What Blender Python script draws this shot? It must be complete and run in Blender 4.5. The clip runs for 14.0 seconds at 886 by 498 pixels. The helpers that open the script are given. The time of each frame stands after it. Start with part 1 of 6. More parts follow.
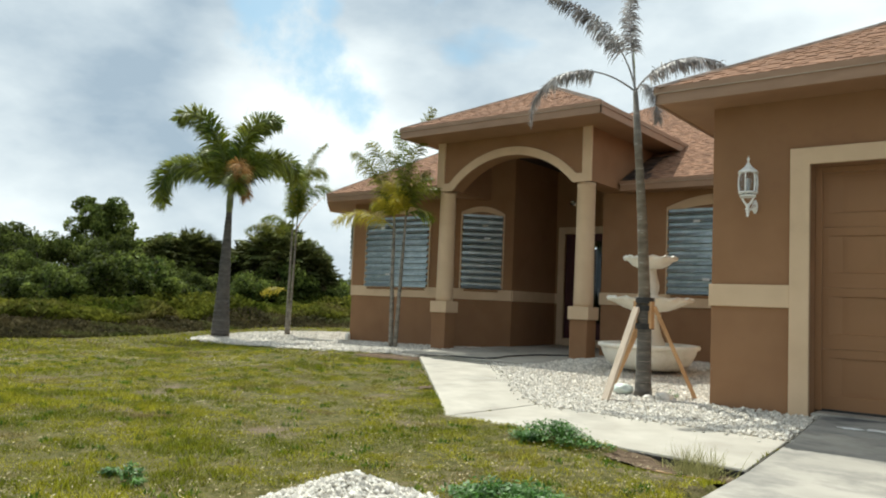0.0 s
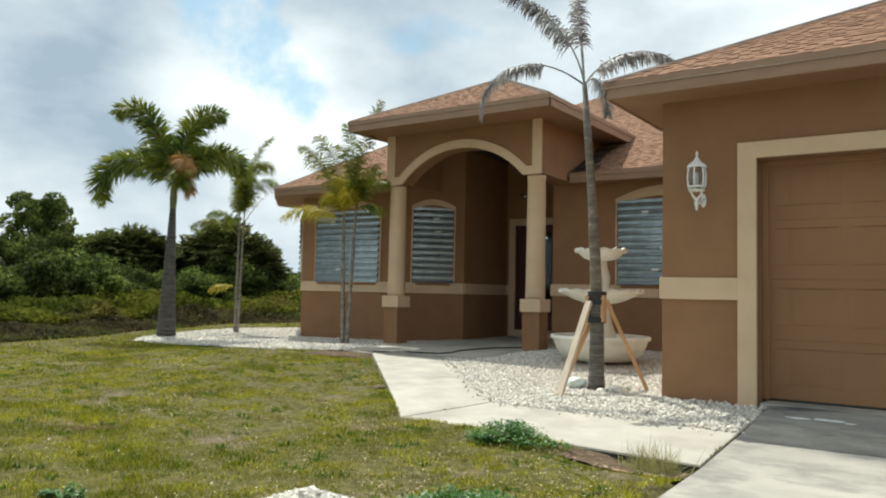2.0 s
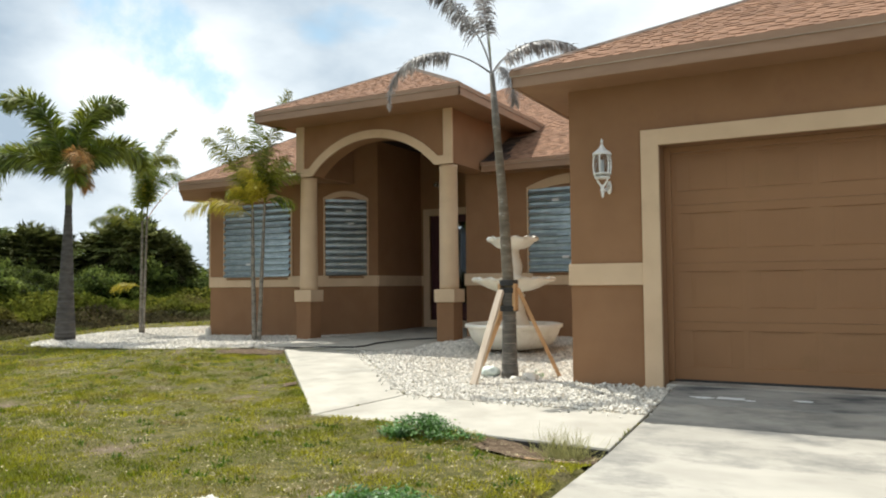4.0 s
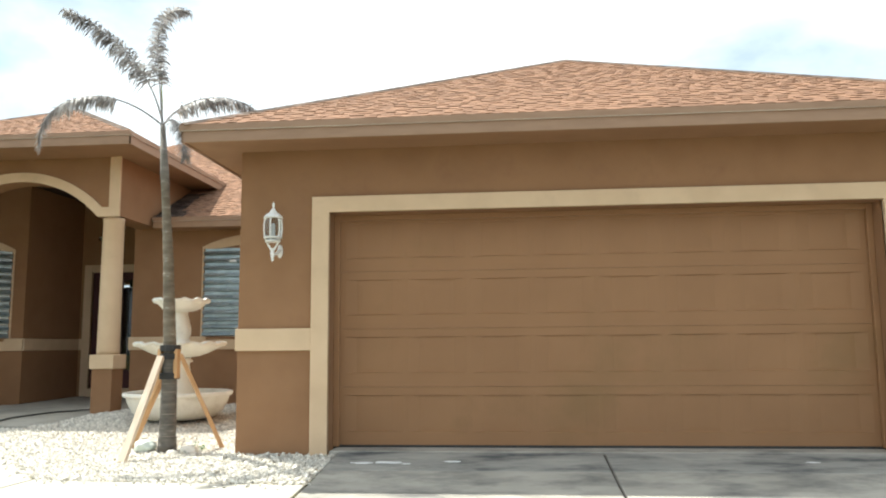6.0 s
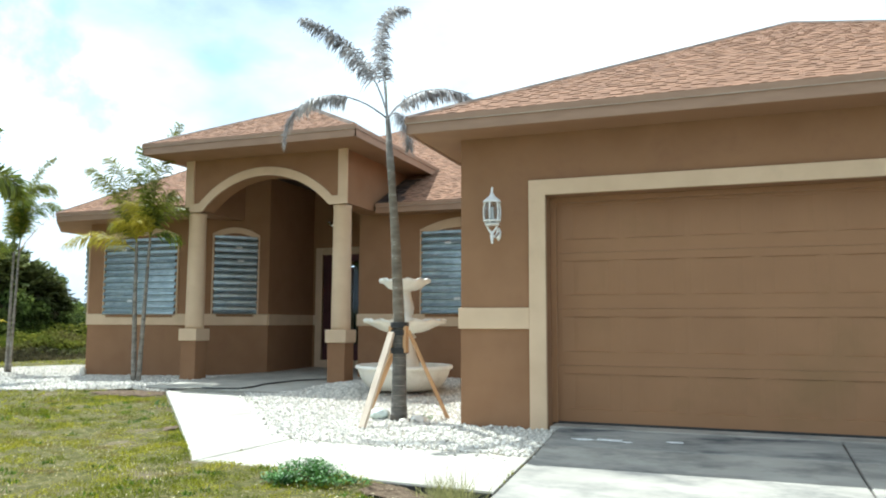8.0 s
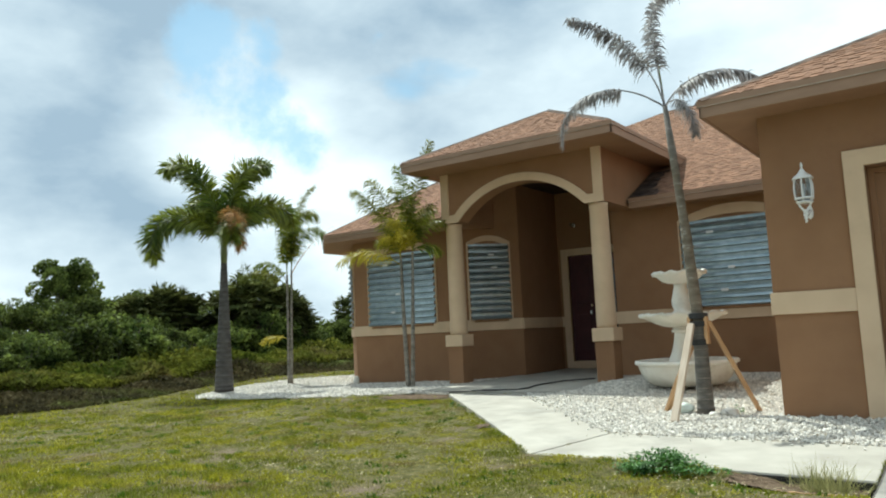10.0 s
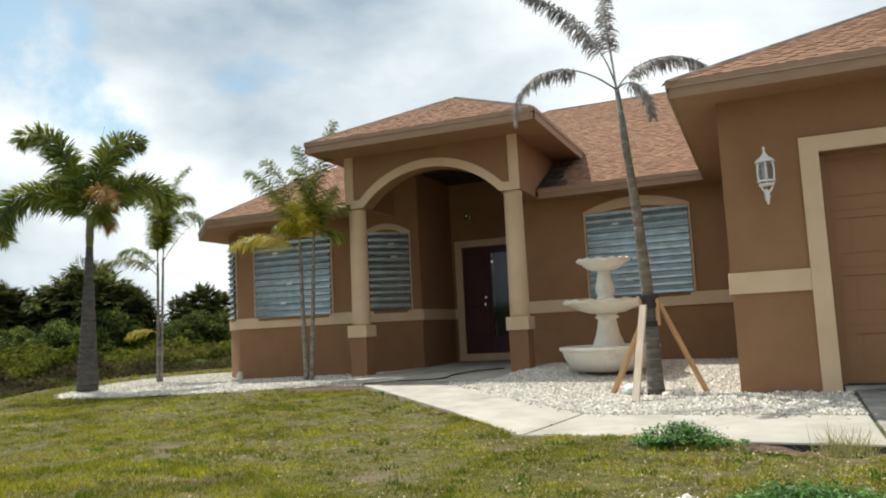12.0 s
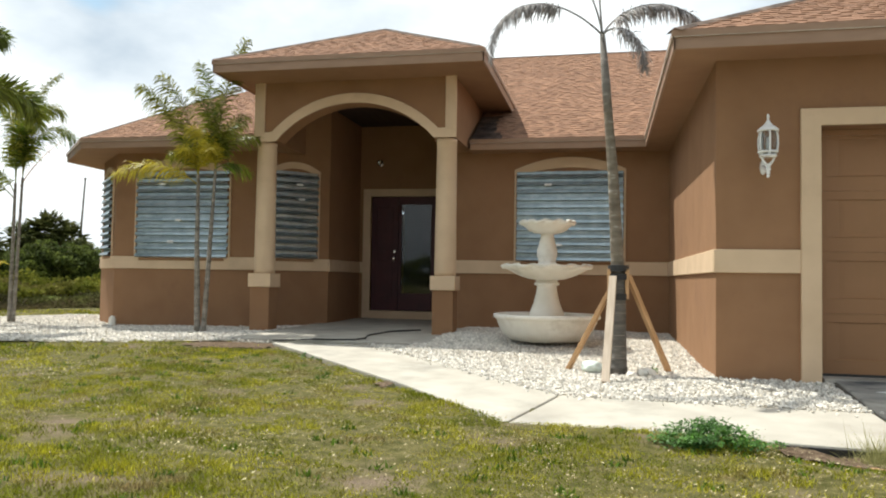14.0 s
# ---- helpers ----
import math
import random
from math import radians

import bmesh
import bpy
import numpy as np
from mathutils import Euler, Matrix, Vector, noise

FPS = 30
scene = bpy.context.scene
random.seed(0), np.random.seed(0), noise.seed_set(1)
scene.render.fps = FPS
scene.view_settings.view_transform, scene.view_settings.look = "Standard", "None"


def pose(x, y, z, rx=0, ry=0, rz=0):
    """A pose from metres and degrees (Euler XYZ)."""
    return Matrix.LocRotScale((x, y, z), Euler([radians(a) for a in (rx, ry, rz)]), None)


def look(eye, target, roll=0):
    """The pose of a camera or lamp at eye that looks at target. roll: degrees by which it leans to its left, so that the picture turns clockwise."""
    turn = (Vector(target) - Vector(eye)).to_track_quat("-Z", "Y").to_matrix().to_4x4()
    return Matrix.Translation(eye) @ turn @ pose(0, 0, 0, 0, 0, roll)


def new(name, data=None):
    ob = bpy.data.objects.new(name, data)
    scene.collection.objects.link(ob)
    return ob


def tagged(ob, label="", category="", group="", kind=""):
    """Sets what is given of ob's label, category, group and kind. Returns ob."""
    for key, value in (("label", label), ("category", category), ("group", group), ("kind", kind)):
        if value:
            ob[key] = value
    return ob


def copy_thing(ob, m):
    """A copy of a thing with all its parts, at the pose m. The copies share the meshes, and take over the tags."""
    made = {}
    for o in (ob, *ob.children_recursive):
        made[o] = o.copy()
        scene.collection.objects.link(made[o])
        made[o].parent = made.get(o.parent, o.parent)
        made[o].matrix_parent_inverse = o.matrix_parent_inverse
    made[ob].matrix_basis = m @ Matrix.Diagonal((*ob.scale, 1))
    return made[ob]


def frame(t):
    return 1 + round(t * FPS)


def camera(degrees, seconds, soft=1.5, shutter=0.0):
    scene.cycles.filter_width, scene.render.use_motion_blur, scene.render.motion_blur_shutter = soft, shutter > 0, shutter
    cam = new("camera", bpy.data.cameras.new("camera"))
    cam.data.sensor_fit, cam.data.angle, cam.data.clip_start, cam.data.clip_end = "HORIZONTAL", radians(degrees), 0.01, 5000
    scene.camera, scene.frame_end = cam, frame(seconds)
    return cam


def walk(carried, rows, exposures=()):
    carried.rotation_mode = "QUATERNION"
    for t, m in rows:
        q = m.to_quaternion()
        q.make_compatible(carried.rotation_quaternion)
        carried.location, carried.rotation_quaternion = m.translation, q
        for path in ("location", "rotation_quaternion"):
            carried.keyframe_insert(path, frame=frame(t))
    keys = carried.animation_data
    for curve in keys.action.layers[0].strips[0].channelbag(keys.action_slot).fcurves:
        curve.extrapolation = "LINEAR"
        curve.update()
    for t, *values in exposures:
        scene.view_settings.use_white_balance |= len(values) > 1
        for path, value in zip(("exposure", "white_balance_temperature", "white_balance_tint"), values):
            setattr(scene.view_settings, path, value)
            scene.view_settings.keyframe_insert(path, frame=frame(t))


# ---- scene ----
cam = camera(60.4, 14.0, soft=2.0)
PATH = [
    (0, (2.438, -7.178, 0.801), (1.202, -5.612, 0.941), 2.4),
    (0.5, (2.443, -7.103, 0.872), (1.307, -5.47, 1.079), -0.2),
    (1, (2.433, -7.16, 0.814), (1.278, -5.543, 1.039), 0.7),
    (1.5, (2.419, -7.195, 0.868), (1.298, -5.547, 1.039), 0.2),
    (2, (2.368, -7.117, 0.887), (1.237, -5.472, 1.003), 1.2),
    (4.5, (2.375, -6.968, 0.898), (1.571, -5.14, 1.007), -1.0),
    (5, (2.424, -6.91, 0.878), (1.857, -4.998, 1.03), -0.1),
    (5.5, (2.487, -6.84, 0.918), (2.143, -4.88, 1.117), 0.3),
    (6, (2.529, -6.844, 0.922), (2.348, -4.868, 1.171), -0.5),
    (6.5, (2.568, -6.865, 0.933), (2.445, -4.886, 1.193), -0.5),
    (7, (2.556, -6.887, 0.94), (2.395, -4.912, 1.209), 0.2),
    (7.5, (2.53, -6.959, 0.94), (2.207, -5.003, 1.2), 0.3),
    (8, (2.424, -7.051, 0.935), (1.732, -5.184, 1.128), 0.2),
    (8.5, (2.323, -7.025, 0.948), (1.202, -5.377, 1.124), 0.4),
    (9, (2.127, -7.047, 0.879), (0.924, -5.457, 1.04), 1.2),
    (9.2, (2.032, -7.185, 0.879), (0.842, -5.588, 1.066), -1.7),
    (11.5, (0.559, -7.7, 0.725), (-0.45, -5.995, 0.995), -1.1),
    (12, (0.235, -7.732, 0.69), (-0.521, -5.892, 0.9), -2.9),
    (12.5, (-0.024, -7.59, 0.676), (-0.692, -5.705, 0.708), -1.3),
    (13, (-0.405, -7.434, 0.752), (-0.972, -5.518, 0.838), 0.2),
    (13.5, (-0.663, -7.298, 0.841), (-1.108, -5.354, 1.001), 1.4),
    (13.6, (-0.726, -7.28, 0.835), (-1.206, -5.344, 0.983), 0.6),
    (14, (-0.936, -7.009, 0.782), (-1.356, -5.056, 0.861), 0.9),
]
EXPOSURES = [(0, 0.42, 6350, 4), (2.2, 0.43, 6350, 4), (4.5, 0.66, 6400, 8), (5, 0.78, 6400, 8), (5.8, 1.12, 6400, 6), (6.5, 1.24, 6050, 4), (7.2, 1.14, 5650, 2),
             (8, 1.05, 5650, 1), (8.6, 0.83, 5750, 0), (9.2, 0.61, 5850, -1), (11.5, 0.4, 6250, 3), (12, 0.4, 6400, 7), (12.5, 0.62, 6500, 9), (14, 0.64, 6450, 8)]
walk(cam, [(t, look(eye, target, roll)) for t, eye, target, roll in PATH], EXPOSURES)

# ---- world, sun, exposure ----
SUN_DIR = Vector((-0.465, 0.27, 1.0)).normalized()
sun_el = math.asin(SUN_DIR.z)
sun_az = math.atan2(SUN_DIR.x, SUN_DIR.y)

world = bpy.data.worlds.new("sky")
scene.world = world
world.use_nodes = True


def link(tree, a, b):
    tree.links.new(a, b)


def build_world():
    t = world.node_tree
    n = t.nodes
    n.clear()
    out = n.new("ShaderNodeOutputWorld")
    bg = n.new("ShaderNodeBackground")
    sky = n.new("ShaderNodeTexSky")
    sky.sky_type = "NISHITA"
    sky.sun_disc = False
    sky.sun_elevation = sun_el
    sky.sun_rotation = sun_az
    sky.air_density, sky.dust_density = 1.0, 2.0
    tc = n.new("ShaderNodeTexCoord")
    mp = n.new("ShaderNodeMapping")
    mp.inputs["Location"].default_value = CLOUD_SHIFT
    mp.inputs["Scale"].default_value = (1.0, 1.0, 1.9)
    link(t, tc.outputs["Generated"], mp.inputs["Vector"])
    big = n.new("ShaderNodeTexNoise")
    big.inputs["Scale"].default_value = 2.3
    big.inputs["Detail"].default_value = 5.0
    big.inputs["Roughness"].default_value = 0.55
    big.inputs["Distortion"].default_value = 0.25
    link(t, mp.outputs["Vector"], big.inputs["Vector"])
    cover = n.new("ShaderNodeValToRGB")
    cover.color_ramp.elements[0].position = 0.24
    cover.color_ramp.elements[1].position = 0.36
    link(t, big.outputs["Fac"], cover.inputs["Fac"])
    # torn openings in the cloud: direction and half width in degrees
    gap_value = None
    for way, wide in GAPS:
        dot = n.new("ShaderNodeVectorMath")
        dot.operation = "DOT_PRODUCT"
        dot.inputs[1].default_value = Vector(way).normalized()
        link(t, tc.outputs["Generated"], dot.inputs[0])
        fall = n.new("ShaderNodeMapRange")
        fall.inputs["From Min"].default_value, fall.inputs["From Max"].default_value = math.cos(radians(1.9 * wide)), math.cos(radians(0.3 * wide))
        link(t, dot.outputs["Value"], fall.inputs["Value"])
        if gap_value is None:
            gap_value = fall.outputs[0]
        else:
            more = n.new("ShaderNodeMath")
            more.operation = "MAXIMUM"
            link(t, gap_value, more.inputs[0])
            link(t, fall.outputs[0], more.inputs[1])
            gap_value = more.outputs[0]
    rag = n.new("ShaderNodeTexNoise")
    rag.inputs["Scale"].default_value = 13.0
    rag.inputs["Detail"].default_value = 6.0
    rag.inputs["Roughness"].default_value = 0.6
    link(t, tc.outputs["Generated"], rag.inputs["Vector"])
    torn = n.new("ShaderNodeMath")
    torn.operation = "MULTIPLY_ADD"
    torn.inputs[1].default_value = 2.4
    link(t, rag.outputs["Fac"], torn.inputs[0])
    link(t, gap_value, torn.inputs[2])
    opening = n.new("ShaderNodeMapRange")
    opening.interpolation_type = "SMOOTHSTEP"
    opening.inputs["From Min"].default_value, opening.inputs["From Max"].default_value = 1.50, 2.25
    opening.inputs["To Min"].default_value, opening.inputs["To Max"].default_value = 1.0, 0.22
    link(t, torn.outputs[0], opening.inputs["Value"])
    closed = n.new("ShaderNodeMath")
    closed.operation = "MULTIPLY"
    link(t, cover.outputs["Color"], closed.inputs[0])
    link(t, opening.outputs[0], closed.inputs[1])
    fold = n.new("ShaderNodeTexNoise")
    fold.inputs["Scale"].default_value = 3.1
    fold.inputs["Detail"].default_value = 7.0
    fold.inputs["Roughness"].default_value = 0.52
    shift = n.new("ShaderNodeVectorMath")
    shift.operation = "ADD"
    shift.inputs[1].default_value = (7.3, 1.9, 4.4)
    link(t, mp.outputs["Vector"], shift.inputs[0])
    link(t, shift.outputs[0], fold.inputs["Vector"])
    shade = n.new("ShaderNodeValToRGB")
    e = shade.color_ramp.elements
    e[0].position, e[0].color = 0.27, (4.6, 5.6, 6.7, 1)
    e[1].position, e[1].color = 0.64, (11.6, 12.0, 12.1, 1)
    # darker (+) and brighter (-) banks of cloud: direction, width, amount
    fold_value = fold.outputs["Fac"]
    for way, wide, amount in BANKS:
        bank = n.new("ShaderNodeVectorMath")
        bank.operation = "DOT_PRODUCT"
        bank.inputs[1].default_value = Vector(way).normalized()
        link(t, tc.outputs["Generated"], bank.inputs[0])
        bf = n.new("ShaderNodeMapRange")
        bf.interpolation_type = "SMOOTHSTEP"
        bf.inputs["From Min"].default_value, bf.inputs["From Max"].default_value = math.cos(radians(1.5 * wide)), math.cos(radians(0.2 * wide))
        bf.inputs["To Min"].default_value, bf.inputs["To Max"].default_value = 0.0, amount
        link(t, bank.outputs["Value"], bf.inputs["Value"])
        dim = n.new("ShaderNodeMath")
        dim.operation = "SUBTRACT"
        link(t, fold_value, dim.inputs[0])
        link(t, bf.outputs[0], dim.inputs[1])
        fold_value = dim.outputs[0]
    link(t, fold_value, shade.inputs["Fac"])
    mix = n.new("ShaderNodeMix")
    mix.data_type = "RGBA"
    link(t, closed.outputs[0], mix.inputs[0])
    blue = n.new("ShaderNodeVectorMath")
    blue.operation = "MULTIPLY"
    blue.inputs[1].default_value = (1.15, 1.45, 1.4)
    link(t, sky.outputs["Color"], blue.inputs[0])
    link(t, blue.outputs[0], mix.inputs[6])
    # sky dimmed low behind the camera, out of view, to darken the porch recess
    facing = n.new("ShaderNodeVectorMath")
    facing.operation = "DOT_PRODUCT"
    facing.inputs[1].default_value = Vector((0.1, -1.0, 0.08)).normalized()
    link(t, tc.outputs["Generated"], facing.inputs[0])
    gain = n.new("ShaderNodeMapRange")
    gain.interpolation_type = "SMOOTHSTEP"
    gain.inputs["From Min"].default_value, gain.inputs["From Max"].default_value = 0.45, 1.0
    gain.inputs["To Min"].default_value, gain.inputs["To Max"].default_value = 0.97, 0.55
    link(t, facing.outputs["Value"], gain.inputs["Value"])
    lit = n.new("ShaderNodeVectorMath")
    lit.operation = "SCALE"
    link(t, shade.outputs["Color"], lit.inputs[0])
    link(t, gain.outputs[0], lit.inputs["Scale"])
    link(t, lit.outputs[0], mix.inputs[7])
    link(t, mix.outputs[2], bg.inputs["Color"])
    bg.inputs["Strength"].default_value = SKY
    link(t, bg.outputs[0], out.inputs[0])


SKY = 0.072
CLOUD_SHIFT = (0.3, 0.9, 0.2)
BANKS = [((-0.84, 0.44, 0.33), 12, 0.14), ((-0.86, 0.49, 0.17), 7, 0.09), ((-0.49, 0.79, 0.38), 14, 0.2), ((-0.75, 0.53, 0.42), 8, 0.08), ((-0.60, 0.745, 0.275), 5, 0.05),
         ((-0.753, 0.607, 0.253), 6, -0.13), ((-0.655, 0.708, 0.262), 4, -0.15), ((-0.56, 0.80, 0.20), 9, -0.10), ((-0.70, 0.70, 0.10), 9, -0.06), ((-0.06, 0.92, 0.38), 15, -0.2), ((0.29, 0.885, 0.365), 9, 0.13)]
GAPS = [((-0.742, 0.574, 0.345), 2.4), ((-0.731, 0.600, 0.320), 2.2), ((-0.693, 0.622, 0.365), 1.3), ((-0.717, 0.629, 0.30), 2.0), ((-0.703, 0.655, 0.272), 1.8), ((-0.688, 0.682, 0.246), 1.4),
        ((0.6, -0.5, 0.62), 9), ((-0.3, -0.6, 0.74), 9)]
build_world()

sun_data = bpy.data.lights.new("sun", "SUN")
sun_data.energy = 3.9
sun_data.angle = radians(0.6)
sun_data.color = (1.0, 0.95, 0.86)
sun = new("sun", sun_data)
sun.matrix_world = look(SUN_DIR * 50, (0, 0, 0))


# ---- materials ----
def surface(name, dark, light, scale=6.0, rough=0.8, bump=0.2, grain=60.0, metal=0.0, stain=None, stain_scale=0.8, stain_low=0.55,
            stain_high=0.7, vary=0.0, island=False, depth=0.01, spec=0.5, squash=(1, 1, 1), soft_light=0.0, each=0.0, low=0.32, high=0.68):
    m = bpy.data.materials.new(name)
    m.use_nodes = True
    t = m.node_tree
    n = t.nodes
    b = n["Principled BSDF"]
    tc = n.new("ShaderNodeTexCoord")
    mp = n.new("ShaderNodeMapping")
    mp.inputs["Scale"].default_value = squash
    link(t, tc.outputs["Object"], mp.inputs["Vector"])
    a = n.new("ShaderNodeTexNoise")
    a.inputs["Scale"].default_value = scale
    a.inputs["Detail"].default_value = 5.0
    link(t, mp.outputs[0], a.inputs["Vector"])
    ramp = n.new("ShaderNodeValToRGB")
    ramp.color_ramp.elements[0].position, ramp.color_ramp.elements[0].color = low, (*dark, 1)
    ramp.color_ramp.elements[1].position, ramp.color_ramp.elements[1].color = high, (*light, 1)
    link(t, a.outputs["Fac"], ramp.inputs["Fac"])
    color = ramp.outputs["Color"]
    if stain:
        s = n.new("ShaderNodeTexNoise")
        s.inputs["Scale"].default_value = stain_scale
        s.inputs["Detail"].default_value = 6.0
        s.inputs["Roughness"].default_value = 0.65
        link(t, mp.outputs[0], s.inputs["Vector"])
        sr = n.new("ShaderNodeMapRange")
        sr.inputs["From Min"].default_value, sr.inputs["From Max"].default_value = stain_low, stain_high
        link(t, s.outputs["Fac"], sr.inputs["Value"])
        mx = n.new("ShaderNodeMix")
        mx.data_type = "RGBA"
        mx.inputs[7].default_value = (*stain, 1)
        link(t, sr.outputs[0], mx.inputs[0])
        link(t, color, mx.inputs[6])
        color = mx.outputs[2]
    if vary:
        if island:
            r = n.new("ShaderNodeNewGeometry").outputs["Random Per Island"]
        else:
            r = n.new("ShaderNodeObjectInfo").outputs["Random"]
        mr = n.new("ShaderNodeMapRange")
        mr.inputs["To Min"].default_value, mr.inputs["To Max"].default_value = 1 - vary, 1 + vary
        link(t, r, mr.inputs["Value"])
        hs = n.new("ShaderNodeHueSaturation")
        link(t, mr.outputs[0], hs.inputs["Value"])
        link(t, color, hs.inputs["Color"])
        color = hs.outputs["Color"]
    if each:
        mr = n.new("ShaderNodeMapRange")
        mr.inputs["To Min"].default_value, mr.inputs["To Max"].default_value = 1 - each, 1 + each
        link(t, n.new("ShaderNodeObjectInfo").outputs["Random"], mr.inputs["Value"])
        hs = n.new("ShaderNodeHueSaturation")
        link(t, mr.outputs[0], hs.inputs["Value"])
        link(t, color, hs.inputs["Color"])
        color = hs.outputs["Color"]
    link(t, color, b.inputs["Base Color"])
    b.inputs["Roughness"].default_value = rough
    b.inputs["Metallic"].default_value = metal
    b.inputs["Specular IOR Level"].default_value = spec
    if soft_light:
        b.inputs["Transmission Weight"].default_value = 0.0
        tr = n.new("ShaderNodeBsdfTranslucent")
        link(t, color, tr.inputs["Color"])
        ms = n.new("ShaderNodeMixShader")
        ms.inputs[0].default_value = soft_light
        link(t, b.outputs[0], ms.inputs[1])
        link(t, tr.outputs[0], ms.inputs[2])
        link(t, ms.outputs[0], n["Material Output"].inputs[0])
    if bump:
        g = n.new("ShaderNodeTexNoise")
        g.inputs["Scale"].default_value = grain
        g.inputs["Detail"].default_value = 4.0
        link(t, mp.outputs[0], g.inputs["Vector"])
        bp = n.new("ShaderNodeBump")
        bp.inputs["Strength"].default_value = bump
        bp.inputs["Distance"].default_value = depth
        link(t, g.outputs["Fac"], bp.inputs["Height"])
        link(t, bp.outputs[0], b.inputs["Normal"])
    return m


def glass(name, tint, rough=0.03):
    m = bpy.data.materials.new(name)
    m.use_nodes = True
    b = m.node_tree.nodes["Principled BSDF"]
    b.inputs["Base Color"].default_value = (*tint, 1)
    b.inputs["Roughness"].default_value = rough
    b.inputs["Transmission Weight"].default_value = 1.0
    b.inputs["IOR"].default_value = 1.45
    return m


STUCCO = surface("brown_stucco", (0.268, 0.148, 0.078), (0.313, 0.176, 0.094), 2.2, 0.9, 0.35, 90, stain=(0.235, 0.128, 0.072), stain_scale=1.1,
                 stain_low=0.56, stain_high=0.75, depth=0.006, spec=0.25)
TRIM = surface("beige_stucco_trim", (0.60, 0.445, 0.295), (0.67, 0.505, 0.34), 3.0, 0.85, 0.3, 90, stain=(0.55, 0.41, 0.275), stain_scale=1.6,
               stain_low=0.58, stain_high=0.75, depth=0.005, spec=0.25)
FASCIA = surface("painted_fascia", (0.295, 0.185, 0.12), (0.345, 0.22, 0.145), 4.0, 0.6, 0.1, 40, squash=(1, 1, 4), depth=0.003)
SOFFIT = surface("painted_soffit", (0.27, 0.15, 0.08), (0.31, 0.175, 0.095), 3.0, 0.75, 0.15, 60, depth=0.003)
# near black stands in for the shade under the porch ceiling
CEILING_SHADE = surface("porch_shade_board", (0.022, 0.012, 0.010), (0.05, 0.028, 0.022), 4.0, 0.7, 0.15, 60, depth=0.003, squash=(6, 1, 1))
DRIP = surface("metal_drip_edge", (0.42, 0.31, 0.23), (0.50, 0.38, 0.29), 5.0, 0.45, 0.05, 30, metal=0.3)
SHINGLE = surface("asphalt_shingle", (0.19, 0.105, 0.066), (0.295, 0.168, 0.106), 7.0, 0.95, 0.6, 220, vary=0.17, island=True, depth=0.004, spec=0.2)
SHINGLE_ONE = surface("asphalt_shingle_piece", (0.19, 0.105, 0.066), (0.295, 0.168, 0.106), 7.0, 0.95, 0.6, 220, vary=0.17, depth=0.004, spec=0.2)
RIDGE = surface("weathered_ridge_cap", (0.085, 0.066, 0.055), (0.17, 0.125, 0.10), 5.0, 0.95, 0.5, 220, vary=0.25, island=True, depth=0.004, spec=0.1)
# one black colour for the porch eave's shadow and the algae
SHADE_ALGAE = surface("shadow_algae_shingle", (0.03, 0.026, 0.025), (0.12, 0.085, 0.068), 3.0, 0.95, 0.6, 220, vary=0.3, island=True, depth=0.004, spec=0.1)
PALE_EDGE = surface("pale_metal_lip", (0.34, 0.26, 0.20), (0.50, 0.42, 0.34), 2.0, 0.5, 0.05, 30, squash=(0.6, 0.6, 1))
FELT = surface("roof_felt", (0.16, 0.085, 0.05), (0.22, 0.12, 0.075), 4.0, 0.95, 0.3, 120, spec=0.2)
DOORPAINT = surface("garage_door_paint", (0.275, 0.145, 0.068), (0.305, 0.163, 0.077), 1.6, 0.55, 0.12, 160, stain=(0.25, 0.140, 0.062),
                    stain_scale=0.7, depth=0.002, spec=0.4)
STEEL = surface("galvanised_steel", (0.27, 0.335, 0.365), (0.44, 0.51, 0.53), 7.0, 0.3, 0.08, 50, metal=0.75, vary=0.14, stain=(0.46, 0.52, 0.54),
                stain_scale=9.0, stain_low=0.6, stain_high=0.72, depth=0.002)
SLOT = surface("pale_label", (0.72, 0.74, 0.74), (0.8, 0.8, 0.8), 20, 0.6, 0)
MAROON = surface("maroon_door_paint", (0.050, 0.009, 0.013), (0.070, 0.013, 0.018), 4.0, 0.55, 0.05, 40)
DARK = surface("dark_interior", (0.006, 0.006, 0.006), (0.01, 0.009, 0.009), 4.0, 0.8, 0)
PANE = glass("window_glass", (0.75, 0.8, 0.82))
LAMPGLASS = glass("lamp_glass", (0.93, 0.95, 0.95), 0.05)
WHITEMETAL = surface("white_enamel", (0.76, 0.76, 0.74), (0.84, 0.84, 0.82), 12, 0.35, 0.05, 60)
BRASS = surface("satin_nickel", (0.6, 0.58, 0.54), (0.7, 0.68, 0.64), 12, 0.25, 0, metal=1.0)
CONCRETE = surface("concrete", (0.37, 0.345, 0.295), (0.47, 0.445, 0.385), 3.2, 0.88, 0.3, 110, stain=(0.24, 0.23, 0.20), stain_scale=0.9,
                   stain_low=0.52, stain_high=0.74, depth=0.004, spec=0.3)
DRIVE = surface("driveway_concrete", (0.32, 0.303, 0.265), (0.42, 0.397, 0.347), 2.4, 0.88, 0.3, 110, stain=(0.13, 0.13, 0.125), stain_scale=1.5,
                stain_low=0.47, stain_high=0.70, depth=0.004, spec=0.3, squash=(0.8, 1.3, 1))
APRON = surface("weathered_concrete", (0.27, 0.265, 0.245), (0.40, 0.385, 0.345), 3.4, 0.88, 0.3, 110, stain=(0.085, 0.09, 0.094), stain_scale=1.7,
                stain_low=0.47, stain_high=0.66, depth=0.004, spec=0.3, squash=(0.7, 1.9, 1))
JOINT = surface("joint_filler", (0.06, 0.055, 0.05), (0.11, 0.1, 0.085), 20, 0.95, 0.2, 80)
